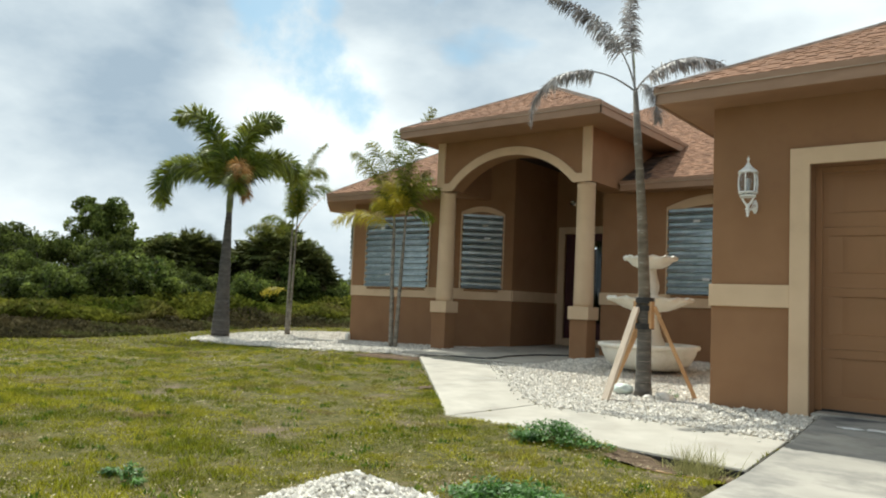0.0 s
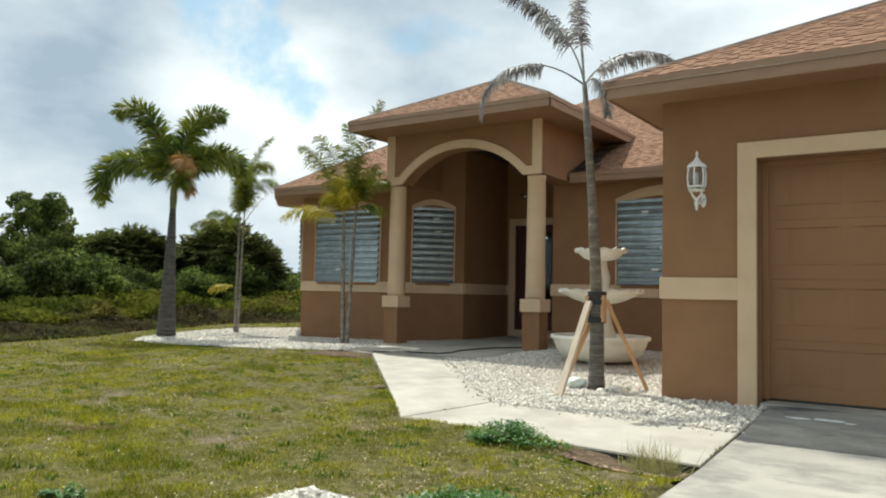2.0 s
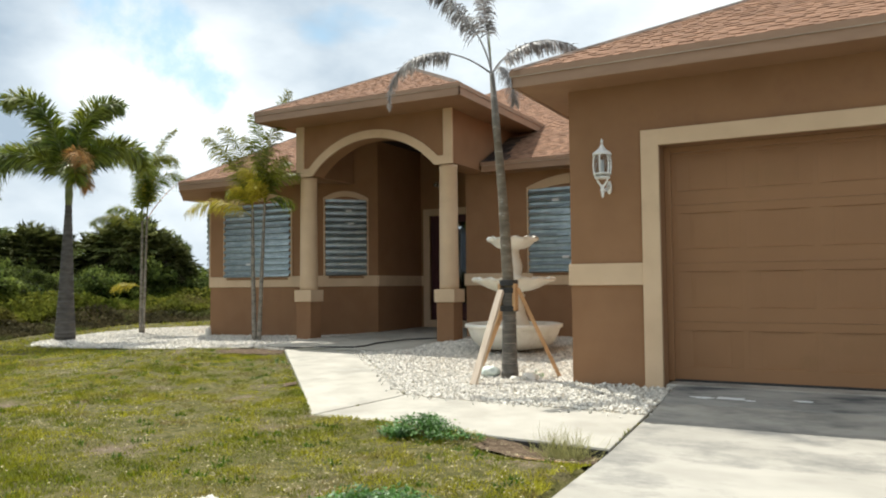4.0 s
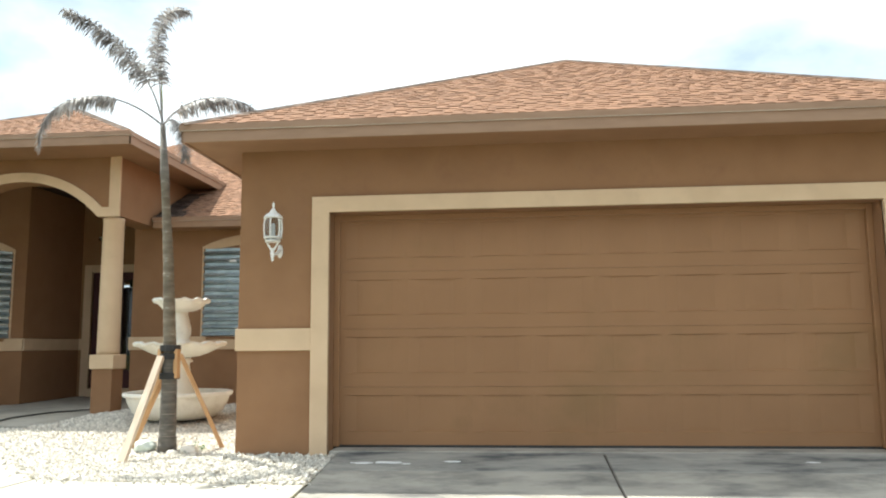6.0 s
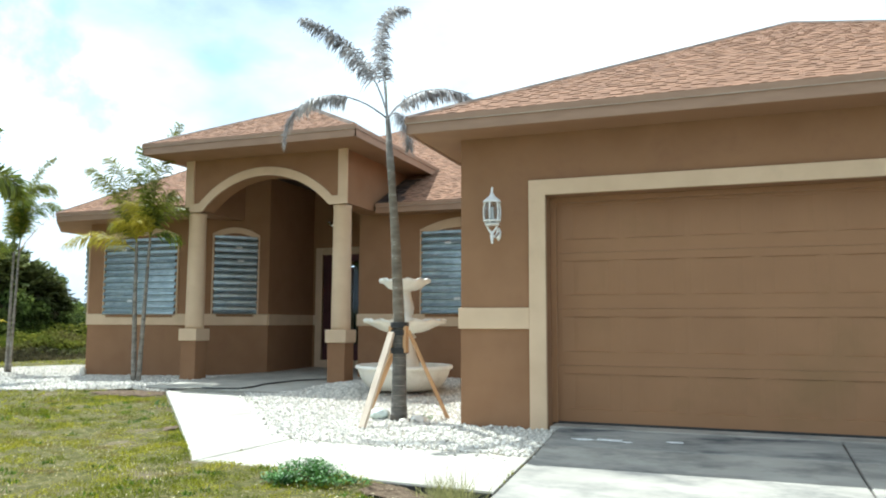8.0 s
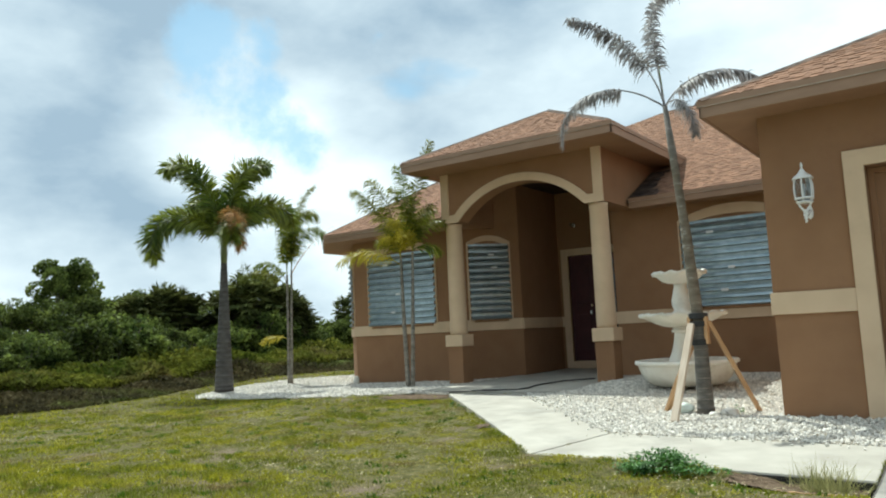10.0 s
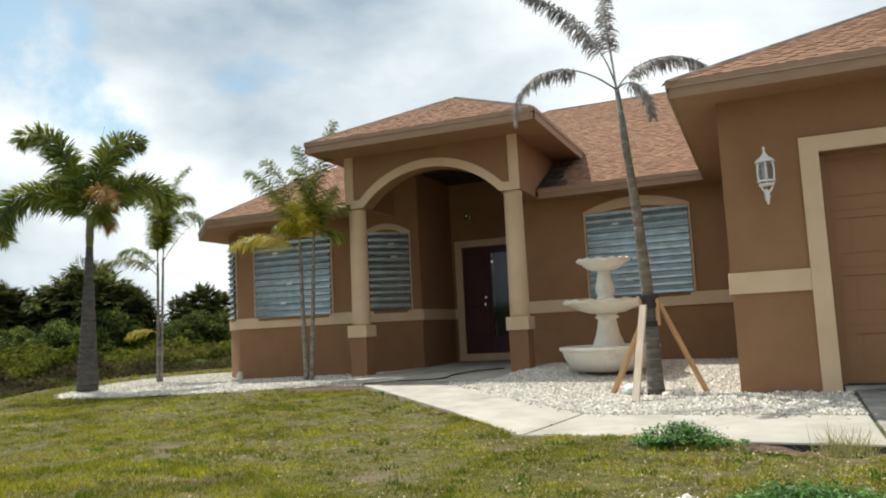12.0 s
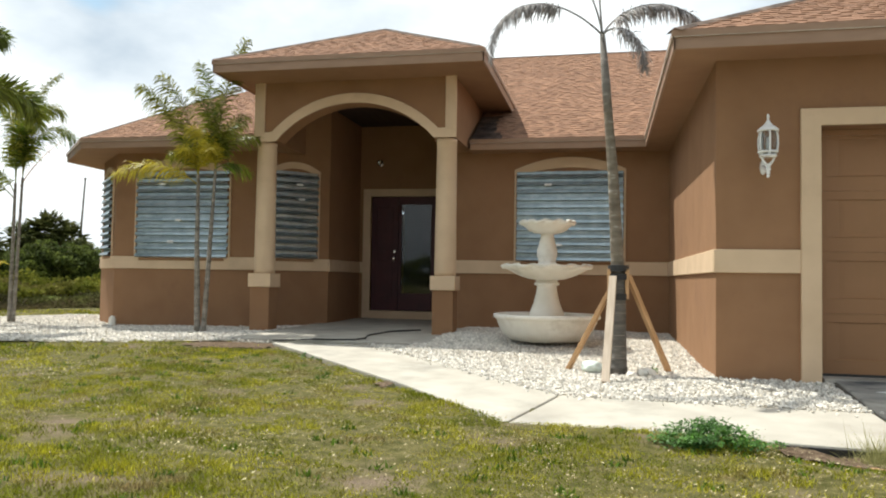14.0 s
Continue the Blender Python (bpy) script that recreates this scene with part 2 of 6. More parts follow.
CAST = surface("cast_stone", (0.77, 0.735, 0.65), (0.86, 0.835, 0.76), 5.0, 0.8, 0.3, 70, stain=(0.60, 0.56, 0.47), stain_scale=2.2, depth=0.005, spec=0.3)
STONE = surface("white_stone", (0.51, 0.475, 0.41), (0.77, 0.74, 0.675), 22.0, 0.85, 0.25, 120, vary=0.33, island=True, depth=0.004, spec=0.3)
STONE_ONE = surface("white_stone_piece", (0.51, 0.475, 0.41), (0.77, 0.74, 0.675), 22.0, 0.85, 0.25, 120, vary=0.3, depth=0.004, spec=0.3)
BEDSOIL = surface("stone_dust", (0.46, 0.42, 0.34), (0.66, 0.61, 0.51), 30.0, 0.95, 0.5, 60, depth=0.02, spec=0.2)
EARTH = surface("lawn_earth", (0.065, 0.066, 0.018), (0.16, 0.14, 0.058), 14.0, 0.95, 0.8, 60, stain=(0.19, 0.145, 0.105), stain_scale=1.6,
                stain_low=0.55, stain_high=0.70, depth=0.03, spec=0.1)
GRASS = surface("grass_blade", (0.172, 0.195, 0.012), (0.375, 0.355, 0.026), 2.6, 0.55, 0, vary=0.6, island=True, stain=(0.27, 0.205, 0.085),
                stain_scale=2.3, stain_low=0.55, stain_high=0.66, soft_light=0.3, spec=0.2, low=0.42, high=0.58)
WEED = surface("weed_leaf", (0.03, 0.10, 0.018), (0.11, 0.25, 0.036), 9.0, 0.5, 0, vary=0.4, island=True, soft_light=0.3)
BRUSH = surface("brush_leaf", (0.05, 0.074, 0.010), (0.2, 0.2, 0.03), 0.6, 0.85, 0, vary=0.4, island=True, stain=(0.15, 0.12, 0.05),
                stain_scale=0.25, stain_low=0.52, stain_high=0.66, soft_light=0.35, spec=0.05)
DRYBRUSH = surface("dry_brush_stalk", (0.045, 0.042, 0.022), (0.12, 0.098, 0.048), 0.8, 0.9, 0, vary=0.4, island=True, stain=(0.10, 0.13, 0.03),
                   stain_scale=0.4, stain_low=0.5, stain_high=0.65, soft_light=0.3, spec=0.05)
PALEGRASS = surface("pale_dry_grass", (0.30, 0.30, 0.12), (0.45, 0.43, 0.20), 9.0, 0.8, 0, vary=0.3, island=True, soft_light=0.4, spec=0.05)
LEAF = surface("broad_leaf", (0.026, 0.046, 0.011), (0.17, 0.205, 0.045), 0.8, 0.7, 0, vary=0.7, island=True, soft_light=0.4, spec=0.15, each=0.45)
FANLEAF = surface("fan_palm_leaf", (0.03, 0.046, 0.014), (0.17, 0.18, 0.055), 1.2, 0.75, 0, vary=0.5, island=True, stain=(0.17, 0.11, 0.045), stain_scale=0.5,
                  stain_low=0.6, stain_high=0.68, soft_light=0.2, spec=0.1, each=0.35)
BARK = surface("grey_bark", (0.10, 0.085, 0.065), (0.19, 0.165, 0.13), 5.0, 0.9, 0.5, 30, depth=0.02)
TRUNK = surface("palm_trunk", (0.14, 0.127, 0.11), (0.235, 0.215, 0.19), 6.0, 0.9, 0.5, 45, squash=(1, 1, 3), stain=(0.33, 0.32, 0.29), stain_scale=5.0,
                stain_low=0.6, stain_high=0.7, depth=0.008)
TRUNK_GREY = surface("grey_palm_trunk", (0.068, 0.062, 0.056), (0.118, 0.109, 0.10), 6.0, 0.9, 0.5, 45, squash=(1, 1, 3), stain=(0.155, 0.148, 0.138), stain_scale=5.0,
                     stain_low=0.6, stain_high=0.75, depth=0.008)
TRUNK_PALE = surface("pale_palm_trunk", (0.17, 0.15, 0.122), (0.32, 0.292, 0.25), 8.0, 0.9, 0.4, 45, squash=(1, 1, 2), stain=(0.13, 0.115, 0.095), stain_scale=6.0,
                     stain_low=0.52, stain_high=0.62, depth=0.006)
TRUNK_DARK = surface("dark_palm_trunk", (0.13, 0.108, 0.08), (0.23, 0.198, 0.15), 7.0, 0.9, 0.5, 45, squash=(1, 1, 3), stain=(0.34, 0.33, 0.30), stain_scale=7.0,
                     stain_low=0.62, stain_high=0.68, depth=0.008)
TRUNK_LOW = surface("black_grey_palm_base", (0.09, 0.083, 0.074), (0.175, 0.162, 0.143), 9.0, 0.9, 0.6, 45, squash=(1, 1, 3), stain=(0.30, 0.29, 0.27), stain_scale=9.0,
                    stain_low=0.64, stain_high=0.70, depth=0.008)
PALEGREEN = surface("pale_green_stone", (0.56, 0.64, 0.58), (0.70, 0.76, 0.70), 9.0, 0.5, 0.1, 60)
SMOKE = glass("smoky_lamp_glass", (0.62, 0.66, 0.68), 0.12)
SHAFT = surface("green_crownshaft", (0.16, 0.19, 0.07), (0.25, 0.26, 0.12), 5.0, 0.5, 0.1, 30)
FROND = surface("green_frond", (0.09, 0.15, 0.015), (0.29, 0.31, 0.035), 2.0, 0.42, 0, vary=0.5, island=True, soft_light=0.5)
FROND_DEEP = surface("deep_green_frond", (0.045, 0.095, 0.012), (0.26, 0.285, 0.035), 2.0, 0.4, 0, vary=0.6, island=True, soft_light=0.25)
FROND_LIGHT = surface("light_green_frond", (0.075, 0.105, 0.01), (0.27, 0.27, 0.03), 2.0, 0.42, 0, vary=0.55, island=True, soft_light=0.4)
FROND_YELLOW = surface("yellow_frond", (0.36, 0.31, 0.02), (0.56, 0.47, 0.05), 3.0, 0.5, 0, vary=0.3, island=True, soft_light=0.35)
FROND_DEAD = surface("dead_frond", (0.14, 0.128, 0.125), (0.52, 0.50, 0.485), 5.0, 0.5, 0, vary=0.5, island=True, soft_light=0.25)
FROND_BROWN = surface("brown_frond", (0.36, 0.175, 0.05), (0.58, 0.35, 0.12), 6.0, 0.7, 0, vary=0.4, island=True, soft_light=0.35)
LUMBER = surface("raw_lumber", (0.45, 0.26, 0.12), (0.60, 0.38, 0.20), 5.0, 0.75, 0.15, 50, squash=(8, 8, 1), depth=0.003)
# tan lumber made paler, the glare on its face put into the colour
LUMBER_GLARE = surface("glare_pale_lumber", (0.50, 0.40, 0.30), (0.63, 0.53, 0.42), 5.0, 0.8, 0.15, 50, squash=(8, 8, 1), depth=0.003)
STRAP = surface("black_strap", (0.015, 0.015, 0.016), (0.03, 0.03, 0.03), 20, 0.6, 0.1, 60)
TUFT = surface("green_tuft_leaf", (0.05, 0.115, 0.012), (0.14, 0.22, 0.022), 3.0, 0.6, 0, vary=0.5, island=True, soft_light=0.3, spec=0.1)
LITTER = surface("dry_litter", (0.24, 0.19, 0.10), (0.52, 0.46, 0.29), 12, 0.6, 0, vary=0.55, island=True, spec=0.1)
SOIL = surface("bare_soil", (0.085, 0.058, 0.038), (0.19, 0.14, 0.095), 18, 0.95, 0.8, 60, stain=(0.22, 0.18, 0.12), stain_scale=22, stain_low=0.62, stain_high=0.68, depth=0.03, spec=0.1)
POLEWOOD = surface("weathered_pole", (0.14, 0.12, 0.10), (0.2, 0.18, 0.15), 5, 0.9, 0.2, 30)


# ---- mesh helpers ----
def link_ob(name, mesh, material, parent=None, label=""):
    ob = new(name, mesh)
    if material:
        mesh.materials.append(material)
    if parent:
        ob.parent = parent
    if label:
        tagged(ob, label)
    return ob


def part(name, bm, material, parent, label="", smooth=False):
    mesh = bpy.data.meshes.new(name)
    bmesh.ops.recalc_face_normals(bm, faces=bm.faces)
    bm.to_mesh(mesh)
    bm.free()
    if smooth:
        mesh.polygons.foreach_set("use_smooth", [True] * len(mesh.polygons))
    return link_ob(name, mesh, material, parent, label)


def thing(name, label, category, group="", kind="", at=(0, 0, 0)):
    ob = new(name)
    ob.location = at
    return tagged(ob, label, category, group, kind)


def fast_mesh(name, verts, faces, smooth=False):
    verts, faces = np.asarray(verts, np.float32), np.asarray(faces, np.int32)
    mesh = bpy.data.meshes.new(name)
    k = faces.shape[1]
    mesh.vertices.add(len(verts))
    mesh.vertices.foreach_set("co", verts.ravel())
    mesh.loops.add(faces.size)
    mesh.loops.foreach_set("vertex_index", faces.ravel())
    mesh.polygons.add(len(faces))
    mesh.polygons.foreach_set("loop_start", np.arange(0, faces.size, k, dtype=np.int32))
    mesh.polygons.foreach_set("loop_total", np.full(len(faces), k, np.int32))
    mesh.polygons.foreach_set("use_smooth", np.full(len(faces), smooth))
    mesh.update(calc_edges=True)
    return mesh


def box(bm, x0, x1, y0, y1, z0, z1, bevel=0.0):
    made = bmesh.ops.create_cube(bm, size=1.0, matrix=Matrix.Translation(((x0 + x1) / 2, (y0 + y1) / 2, (z0 + z1) / 2)) @ Matrix.Diagonal((x1 - x0, y1 - y0, z1 - z0, 1)))
    if bevel:
        edges = list({e for v in made["verts"] for e in v.link_edges})
        bmesh.ops.bevel(bm, geom=edges, offset=bevel, segments=2, profile=0.5, affect="EDGES")


def box_at(bm, m, sx, sy, sz, bevel=0.0):
    made = bmesh.ops.create_cube(bm, size=1.0, matrix=m @ Matrix.Diagonal((sx, sy, sz, 1)))
    if bevel:
        edges = list({e for v in made["verts"] for e in v.link_edges})
        bmesh.ops.bevel(bm, geom=edges, offset=bevel, segments=1, profile=0.5, affect="EDGES")


def lathe(bm, profile, segments=32, centre=(0, 0, 0), wave=None):
    """Turns a profile of (radius, height) round z. wave(i, angle) gives a factor on the radius and an added height."""
    rings = []
    for i, (r, z) in enumerate(profile):
        ring = []
        for s in range(segments):
            a = 2 * math.pi * s / segments
            f, dz = wave(i, a) if wave else (1.0, 0.0)
            ring.append(bm.verts.new((centre[0] + r * f * math.cos(a), centre[1] + r * f * math.sin(a), centre[2] + z + dz)))
        rings.append(ring)
    for a, b in zip(rings, rings[1:]):
        for s in range(segments):
            bm.faces.new((a[s], a[(s + 1) % segments], b[(s + 1) % segments], b[s]))
    bm.faces.new(rings[0][::-1])
    bm.faces.new(rings[-1])


def tube(bm, points, radii, segments=8, caps=True):
    """A tapered tube along points."""
    rings = []
    for i, p in enumerate(points):
        p = Vector(p)
        d = Vector(points[min(i + 1, len(points) - 1)]) - Vector(points[max(i - 1, 0)])
        d.normalize()
        ref = Vector((1, 0, 0)) if abs(d.x) < 0.8 else Vector((0, 1, 0))
        u = (ref - d * ref.dot(d)).normalized()
        w = d.cross(u)
        rings.append([bm.verts.new(p + radii[i] * (u * math.cos(2 * math.pi * s / segments) + w * math.sin(2 * math.pi * s / segments))) for s in range(segments)])
    for a, b in zip(rings, rings[1:]):
        for s in range(segments):
            bm.faces.new((a[s], a[(s + 1) % segments], b[(s + 1) % segments], b[s]))
    if caps:
        bm.faces.new(rings[0][::-1])
        bm.faces.new(rings[-1])


def prism(bm, outline, z0, z1, top=None):
    """A slab over a plan outline; top(x, y) may give its upper height."""
    low = [bm.verts.new((x, y, z0 + (top(x, y) if top else 0))) for x, y in outline]
    high = [bm.verts.new((x, y, z1 + (top(x, y) if top else 0))) for x, y in outline]
    k = len(outline)
    bm.faces.new(low[::-1])
    bm.faces.new(high)
    for i in range(k):
        bm.faces.new((low[i], low[(i + 1) % k], high[(i + 1) % k], high[i]))


def inside(px, py, poly):
    hit = np.zeros(len(px), bool)
    k = len(poly)
    for i in range(k):
        (xa, ya), (xb, yb) = poly[i], poly[(i + 1) % k]
        cross = (ya > py) != (yb > py)
        hit ^= cross & (px < (xb - xa) * (py - ya) / (yb - ya + 1e-12) + xa)
    return hit


def clip(poly, a, b, c):
    """The part of a plan polygon where a x + b y <= c."""
    out = []
    for i, p in enumerate(poly):
        q = poly[(i + 1) % len(poly)]
        dp, dq = a * p[0] + b * p[1] - c, a * q[0] + b * q[1] - c
        if dp <= 0:
            out.append(p)
        if dp * dq < 0:
            s = dp / (dp - dq)
            out.append((p[0] + s * (q[0] - p[0]), p[1] + s * (q[1] - p[1])))
    return out


# ---- ground ----
def lawn_z(x, y):
    x, y = np.asarray(x, float), np.asarray(y, float)
    w = np.clip((x + 5.5) / 4.0, 0.0, 1.0) * 0.5 + 0.5
    z = -0.035 - 0.024 * np.clip(3.0 - y, 0, 14) * w
    far = np.clip((np.hypot(x, y) - 18) / 60, 0, 1)
    dip = 0.115 * np.exp(-((x - 0.62) / 0.55) ** 2 - ((y + 2.2) / 0.3) ** 2)
    low = 0.06 * np.clip((-5.0 - x) / 4.0, 0, 1)
    return z - dip - low - 0.15 * far + 0.012 * np.sin(1.7 * x + 0.6) * np.sin(1.3 * y) * (1 - far)


def paved_z(x, y):
    return float(np.interp(-y, [0, 1, 2.1, 8, 24], [-0.012, -0.115, -0.188, -0.30, -0.5]))


def walk_zv(x, y):
    """The path falls from the porch to the drive."""
    x, y = np.asarray(x, float), np.asarray(y, float)
    s = np.clip(((x + 1.44) * -2.87 + (y + 1.44) * 3.2) / 18.5, 0, 1)
    low = -0.075 + 0.045 * np.clip(y, -2.1, -0.9) - 0.022 * np.clip((x + 1.3) / 2.2, 0, 1) * np.clip(-y - 0.95, 0, 1.2)
    return low * (1 - s) - 0.02 * s


def walk_z(x, y):
    return float(walk_zv(x, y))


WALK_A = [(0.93, -2.03), (0.93, -1.03), (-1.285, -0.95), (-1.575, -1.95)]
WALK_B = [(-1.59, -1.94), (-1.30, -0.94), (-3.72, 1.86), (-4.90, 1.66)]
PORCH = [(-5.62, 1.98), (-3.05, 1.98), (-3.05, 6.6), (-5.62, 6.6)]
BED_RIGHT = [(0.93, -0.02), (0.93, -1.03), (-1.285, -0.95), (-3.72, 1.88), (-3.05, 1.99), (-3.05, 4.75), (0.05, 4.75), (0.05, -0.02)]
BED_LEFT = [(-4.92, 1.68), (-5.8, 1.98), (-6.7, 1.62), (-7.6, 1.42), (-8.3, 1.50), (-9.2, 1.32), (-10.2, 1.25), (-10.9, 1.85), (-11.3, 2.8), (-11.8, 3.9), (-12.2, 5.4),
            (-11.5, 6.8), (-9.6, 7.0), (-9.75, 5.1), (-8.85, 4.2), (-6.35, 4.2), (-5.55, 4.9), (-5.62, 1.98)]
DRIVEWAY = [(0.94, -0.02), (0.94, -24), (7.2, -24), (7.2, -0.02)]


def build_ground():
    xs = np.unique(np.concatenate([np.linspace(-300, -40, 14), np.linspace(-40, -13, 28), np.linspace(-13, 8, 150), np.linspace(8, 60, 16), np.linspace(60, 300, 8)]))
    ys = np.unique(np.concatenate([np.linspace(-120, -25, 8), np.linspace(-25, -9, 12), np.linspace(-9, 8, 130), np.linspace(8, 60, 30), np.linspace(60, 400, 10)]))
    gx, gy = np.meshgrid(xs, ys)
    z = lawn_z(gx.ravel(), gy.ravel())
    px, py = gx.ravel(), gy.ravel()
    for poly in (DRIVEWAY, WALK_A, WALK_B, PORCH, BED_RIGHT, BED_LEFT):
        z[inside(px, py, poly)] -= 0.09
    w, h = len(xs), len(ys)
    i = (np.arange(h - 1)[:, None] * w + np.arange(w - 1)[None]).ravel()
    mesh = fast_mesh("ground", np.stack([px, py, z], 1), np.stack([i, i + 1, i + w + 1, i + w], 1), True)
    tagged(link_ob("ground", mesh, EARTH), "patchy lawn earth with green and brown grass", "ground", kind="structure")


build_ground()


def slab_piece(name, outline, thick, zfun, material, parent, cuts=()):
    bm = bmesh.new()
    prism(bm, outline, -thick, 0.0)
    edges = [e for e in bm.edges if e.verts[0].co.z > -1e-4 and e.verts[1].co.z > -1e-4]
    bmesh.ops.bevel(bm, geom=edges, offset=0.012, segments=2, profile=0.5, affect="EDGES")
    for axis, at in cuts:
        n = (1, 0, 0) if axis == "x" else (0, 1, 0)
        bmesh.ops.bisect_plane(bm, geom=bm.verts[:] + bm.edges[:] + bm.faces[:], plane_co=(at, at, 0), plane_no=n)
    for v in bm.verts:
        v.co.z += zfun(v.co.x, v.co.y)
    return part(name, bm, material, parent)


driveway = thing("driveway", "pale stained concrete driveway before the garage", "driveway", kind="structure")
CUTS = [("y", -1.0), ("y", -2.1), ("y", -8.0)]
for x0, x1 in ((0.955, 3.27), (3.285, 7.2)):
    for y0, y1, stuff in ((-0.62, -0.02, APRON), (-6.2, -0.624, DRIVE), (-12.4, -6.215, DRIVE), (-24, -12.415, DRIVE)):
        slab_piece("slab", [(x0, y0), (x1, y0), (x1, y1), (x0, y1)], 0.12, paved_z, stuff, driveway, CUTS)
slab_piece("joint_bed", [(0.935, -23), (7.1, -23), (7.1, -0.03), (0.935, -0.03)], 0.12, lambda x, y: paved_z(x, y) - 0.016, JOINT, driveway, CUTS)
slab_piece("threshold", [(0.87, -0.018), (5.73, -0.018), (5.73, 0.3), (0.87, 0.3)], 0.12, lambda x, y: -0.008, DRIVE, driveway)

walkway = thing("walkway", "pale concrete garden path to the porch", "path", kind="structure")
WCUTS = [("x", v) for v in (-0.9, 0.0)] + [("y", v) for v in (-1.4, -0.9, -0.3, 0.3, 0.9)]
slab_piece("slab", WALK_A, 0.11, walk_z, CONCRETE, walkway, WCUTS)
slab_piece("slab", WALK_B, 0.11, walk_z, CONCRETE, walkway, WCUTS)
porch_floor = thing("porch_floor", "grey concrete porch floor between two columns", "porch floor", kind="structure")
slab_piece("slab", PORCH, 0.12, lambda x, y: 0.0 + 0.008 * (y - 2), CONCRETE, porch_floor)
for name, at, rx, ry in (("soil_patch", (0.50, -2.235), 0.52, 0.215), ("soil_patch", (-5.35, 1.55), 0.75, 0.38), ("soil_patch", (-2.75, -0.42), 0.14, 0.5)):
    bm = bmesh.new()
    bmesh.ops.create_grid(bm, x_segments=24, y_segments=18, size=1.0)
    for v in list(bm.verts):
        x, y = at[0] + v.co.x * rx, at[1] + v.co.y * ry
        q = Vector((x * 7, y * 7, 3.0))
        r = math.hypot(v.co.x, v.co.y) + 0.35 * noise.noise(q)
        if r > 0.98 or (x > 0.925) or inside(np.array([x]), np.array([y]), WALK_A)[0] or inside(np.array([x]), np.array([y]), WALK_B)[0]:
            bm.verts.remove(v)
            continue
        v.co = (x, y, float(lawn_z(x, y)) + 0.008 + 0.03 * (1 - r) + 0.014 * noise.noise(q * 1.7))
    tagged(part(name, bm, SOIL, None, smooth=True), "bare brown soil along the path edge", "soil", kind="structure")

# black strip added for the shade on the path's front edge
bm = bmesh.new()
for k in range(10):
    x0, x1 = -0.12 + k * 0.104, -0.12 + (k + 1) * 0.104
    z = walk_z((x0 + x1) / 2, -2.03) - 0.012
    y = -2.005 + (0.93 - x0) * 0.032
    box(bm, x0, x1 + 0.002, y - 0.050, y - 0.032, z - 0.13, z)
tagged(part("path_edging", bm, STRAP, None), "black strip standing in for the shaded front edge of the path", "edging", kind="structure")

# old paint splashes before the garage door
for sx, sy, sr in ((1.25, -0.42, 0.07), (1.47, -0.40, 0.09), (2.0, -0.36, 0.06), (1.62, -0.44, 0.035), (4.9, -0.33, 0.04)):
    bm = bmesh.new()
    ring = []
    for k in range(22):
        g = 2 * math.pi * k / 22
        q = sr * (0.75 + 0.5 * noise.noise(Vector((math.cos(g) * 2, math.sin(g) * 2, sx * 5))))
        x, y = sx + 1.5 * q * math.cos(g), sy + 0.5 * q * math.sin(g)
        ring.append(bm.verts.new((x, y, paved_z(x, y) + 0.003)))
    top = bmesh.ops.extrude_face_region(bm, geom=[bm.faces.new(ring)])
    bmesh.ops.translate(bm, verts=[v for v in top["geom"] if isinstance(v, bmesh.types.BMVert)], vec=(0, 0, 0.003))
    tagged(part("paint_splash", bm, SLOT, None), "dried white paint splash on the concrete drive", "paint splash", "paint splashes on the drive")
# ---- house ----
house = thing("house", "single-storey brown stucco house with beige trim and hipped shingle roofs", "house")
TH = 0.2


def wall(name, a, b, z0, z1, openings=(), material=None, thick=TH):
    """A wall whose outer face runs from a to b (outside on the right-hand side of a->b), with openings (u0, u1, z0, z1)."""
    a, b = Vector((*a, 0)), Vector((*b, 0))
    d = (b - a).normalized()
    inward = Vector((-d.y, d.x, 0))
    length = (b - a).length
    us = sorted({0.0, length, *[v for o in openings for v in o[:2]]})
    zs = sorted({z0, z1, *[v for o in openings for v in o[2:]]})
    bm = bmesh.new()

    def quad(*pts):
        bm.faces.new([bm.verts.new(a + d * u + inward * w + Vector((0, 0, z))) for u, w, z in pts])

    for u0, u1 in zip(us, us[1:]):
        for w0, w1 in zip(zs, zs[1:]):
            if any(o[0] - 1e-6 <= u0 and u1 <= o[1] + 1e-6 and o[2] - 1e-6 <= w0 and w1 <= o[3] + 1e-6 for o in openings):
                continue
            quad((u0, 0, w0), (u1, 0, w0), (u1, 0, w1), (u0, 0, w1))
            quad((u0, thick, w1), (u1, thick, w1), (u1, thick, w0), (u0, thick, w0))
    for u0, u1, w0, w1 in openings:
        quad((u0, 0, w0), (u0, 0, w1), (u0, thick, w1), (u0, thick, w0))
        quad((u1, thick, w0), (u1, thick, w1), (u1, 0, w1), (u1, 0, w0))
        quad((u0, 0, w1), (u1, 0, w1), (u1, thick, w1), (u0, thick, w1))
        if w0 > z0:
            quad((u0, thick, w0), (u1, thick, w0), (u1, 0, w0), (u0, 0, w0))
    quad((0, 0, z1), (length, 0, z1), (length, thick, z1), (0, thick, z1))
    quad((0, 0, z0), (0, 0, z1), (0, thick, z1), (0, thick, z0))
    quad((length, thick, z0), (length, thick, z1), (length, 0, z1), (length, 0, z0))
    bmesh.ops.remove_doubles(bm, verts=bm.verts, dist=1e-5)
    mesh = bpy.data.meshes.new(name)
    bm.to_mesh(mesh)
    bm.free()
    return link_ob(name, mesh, material or STUCCO, house)


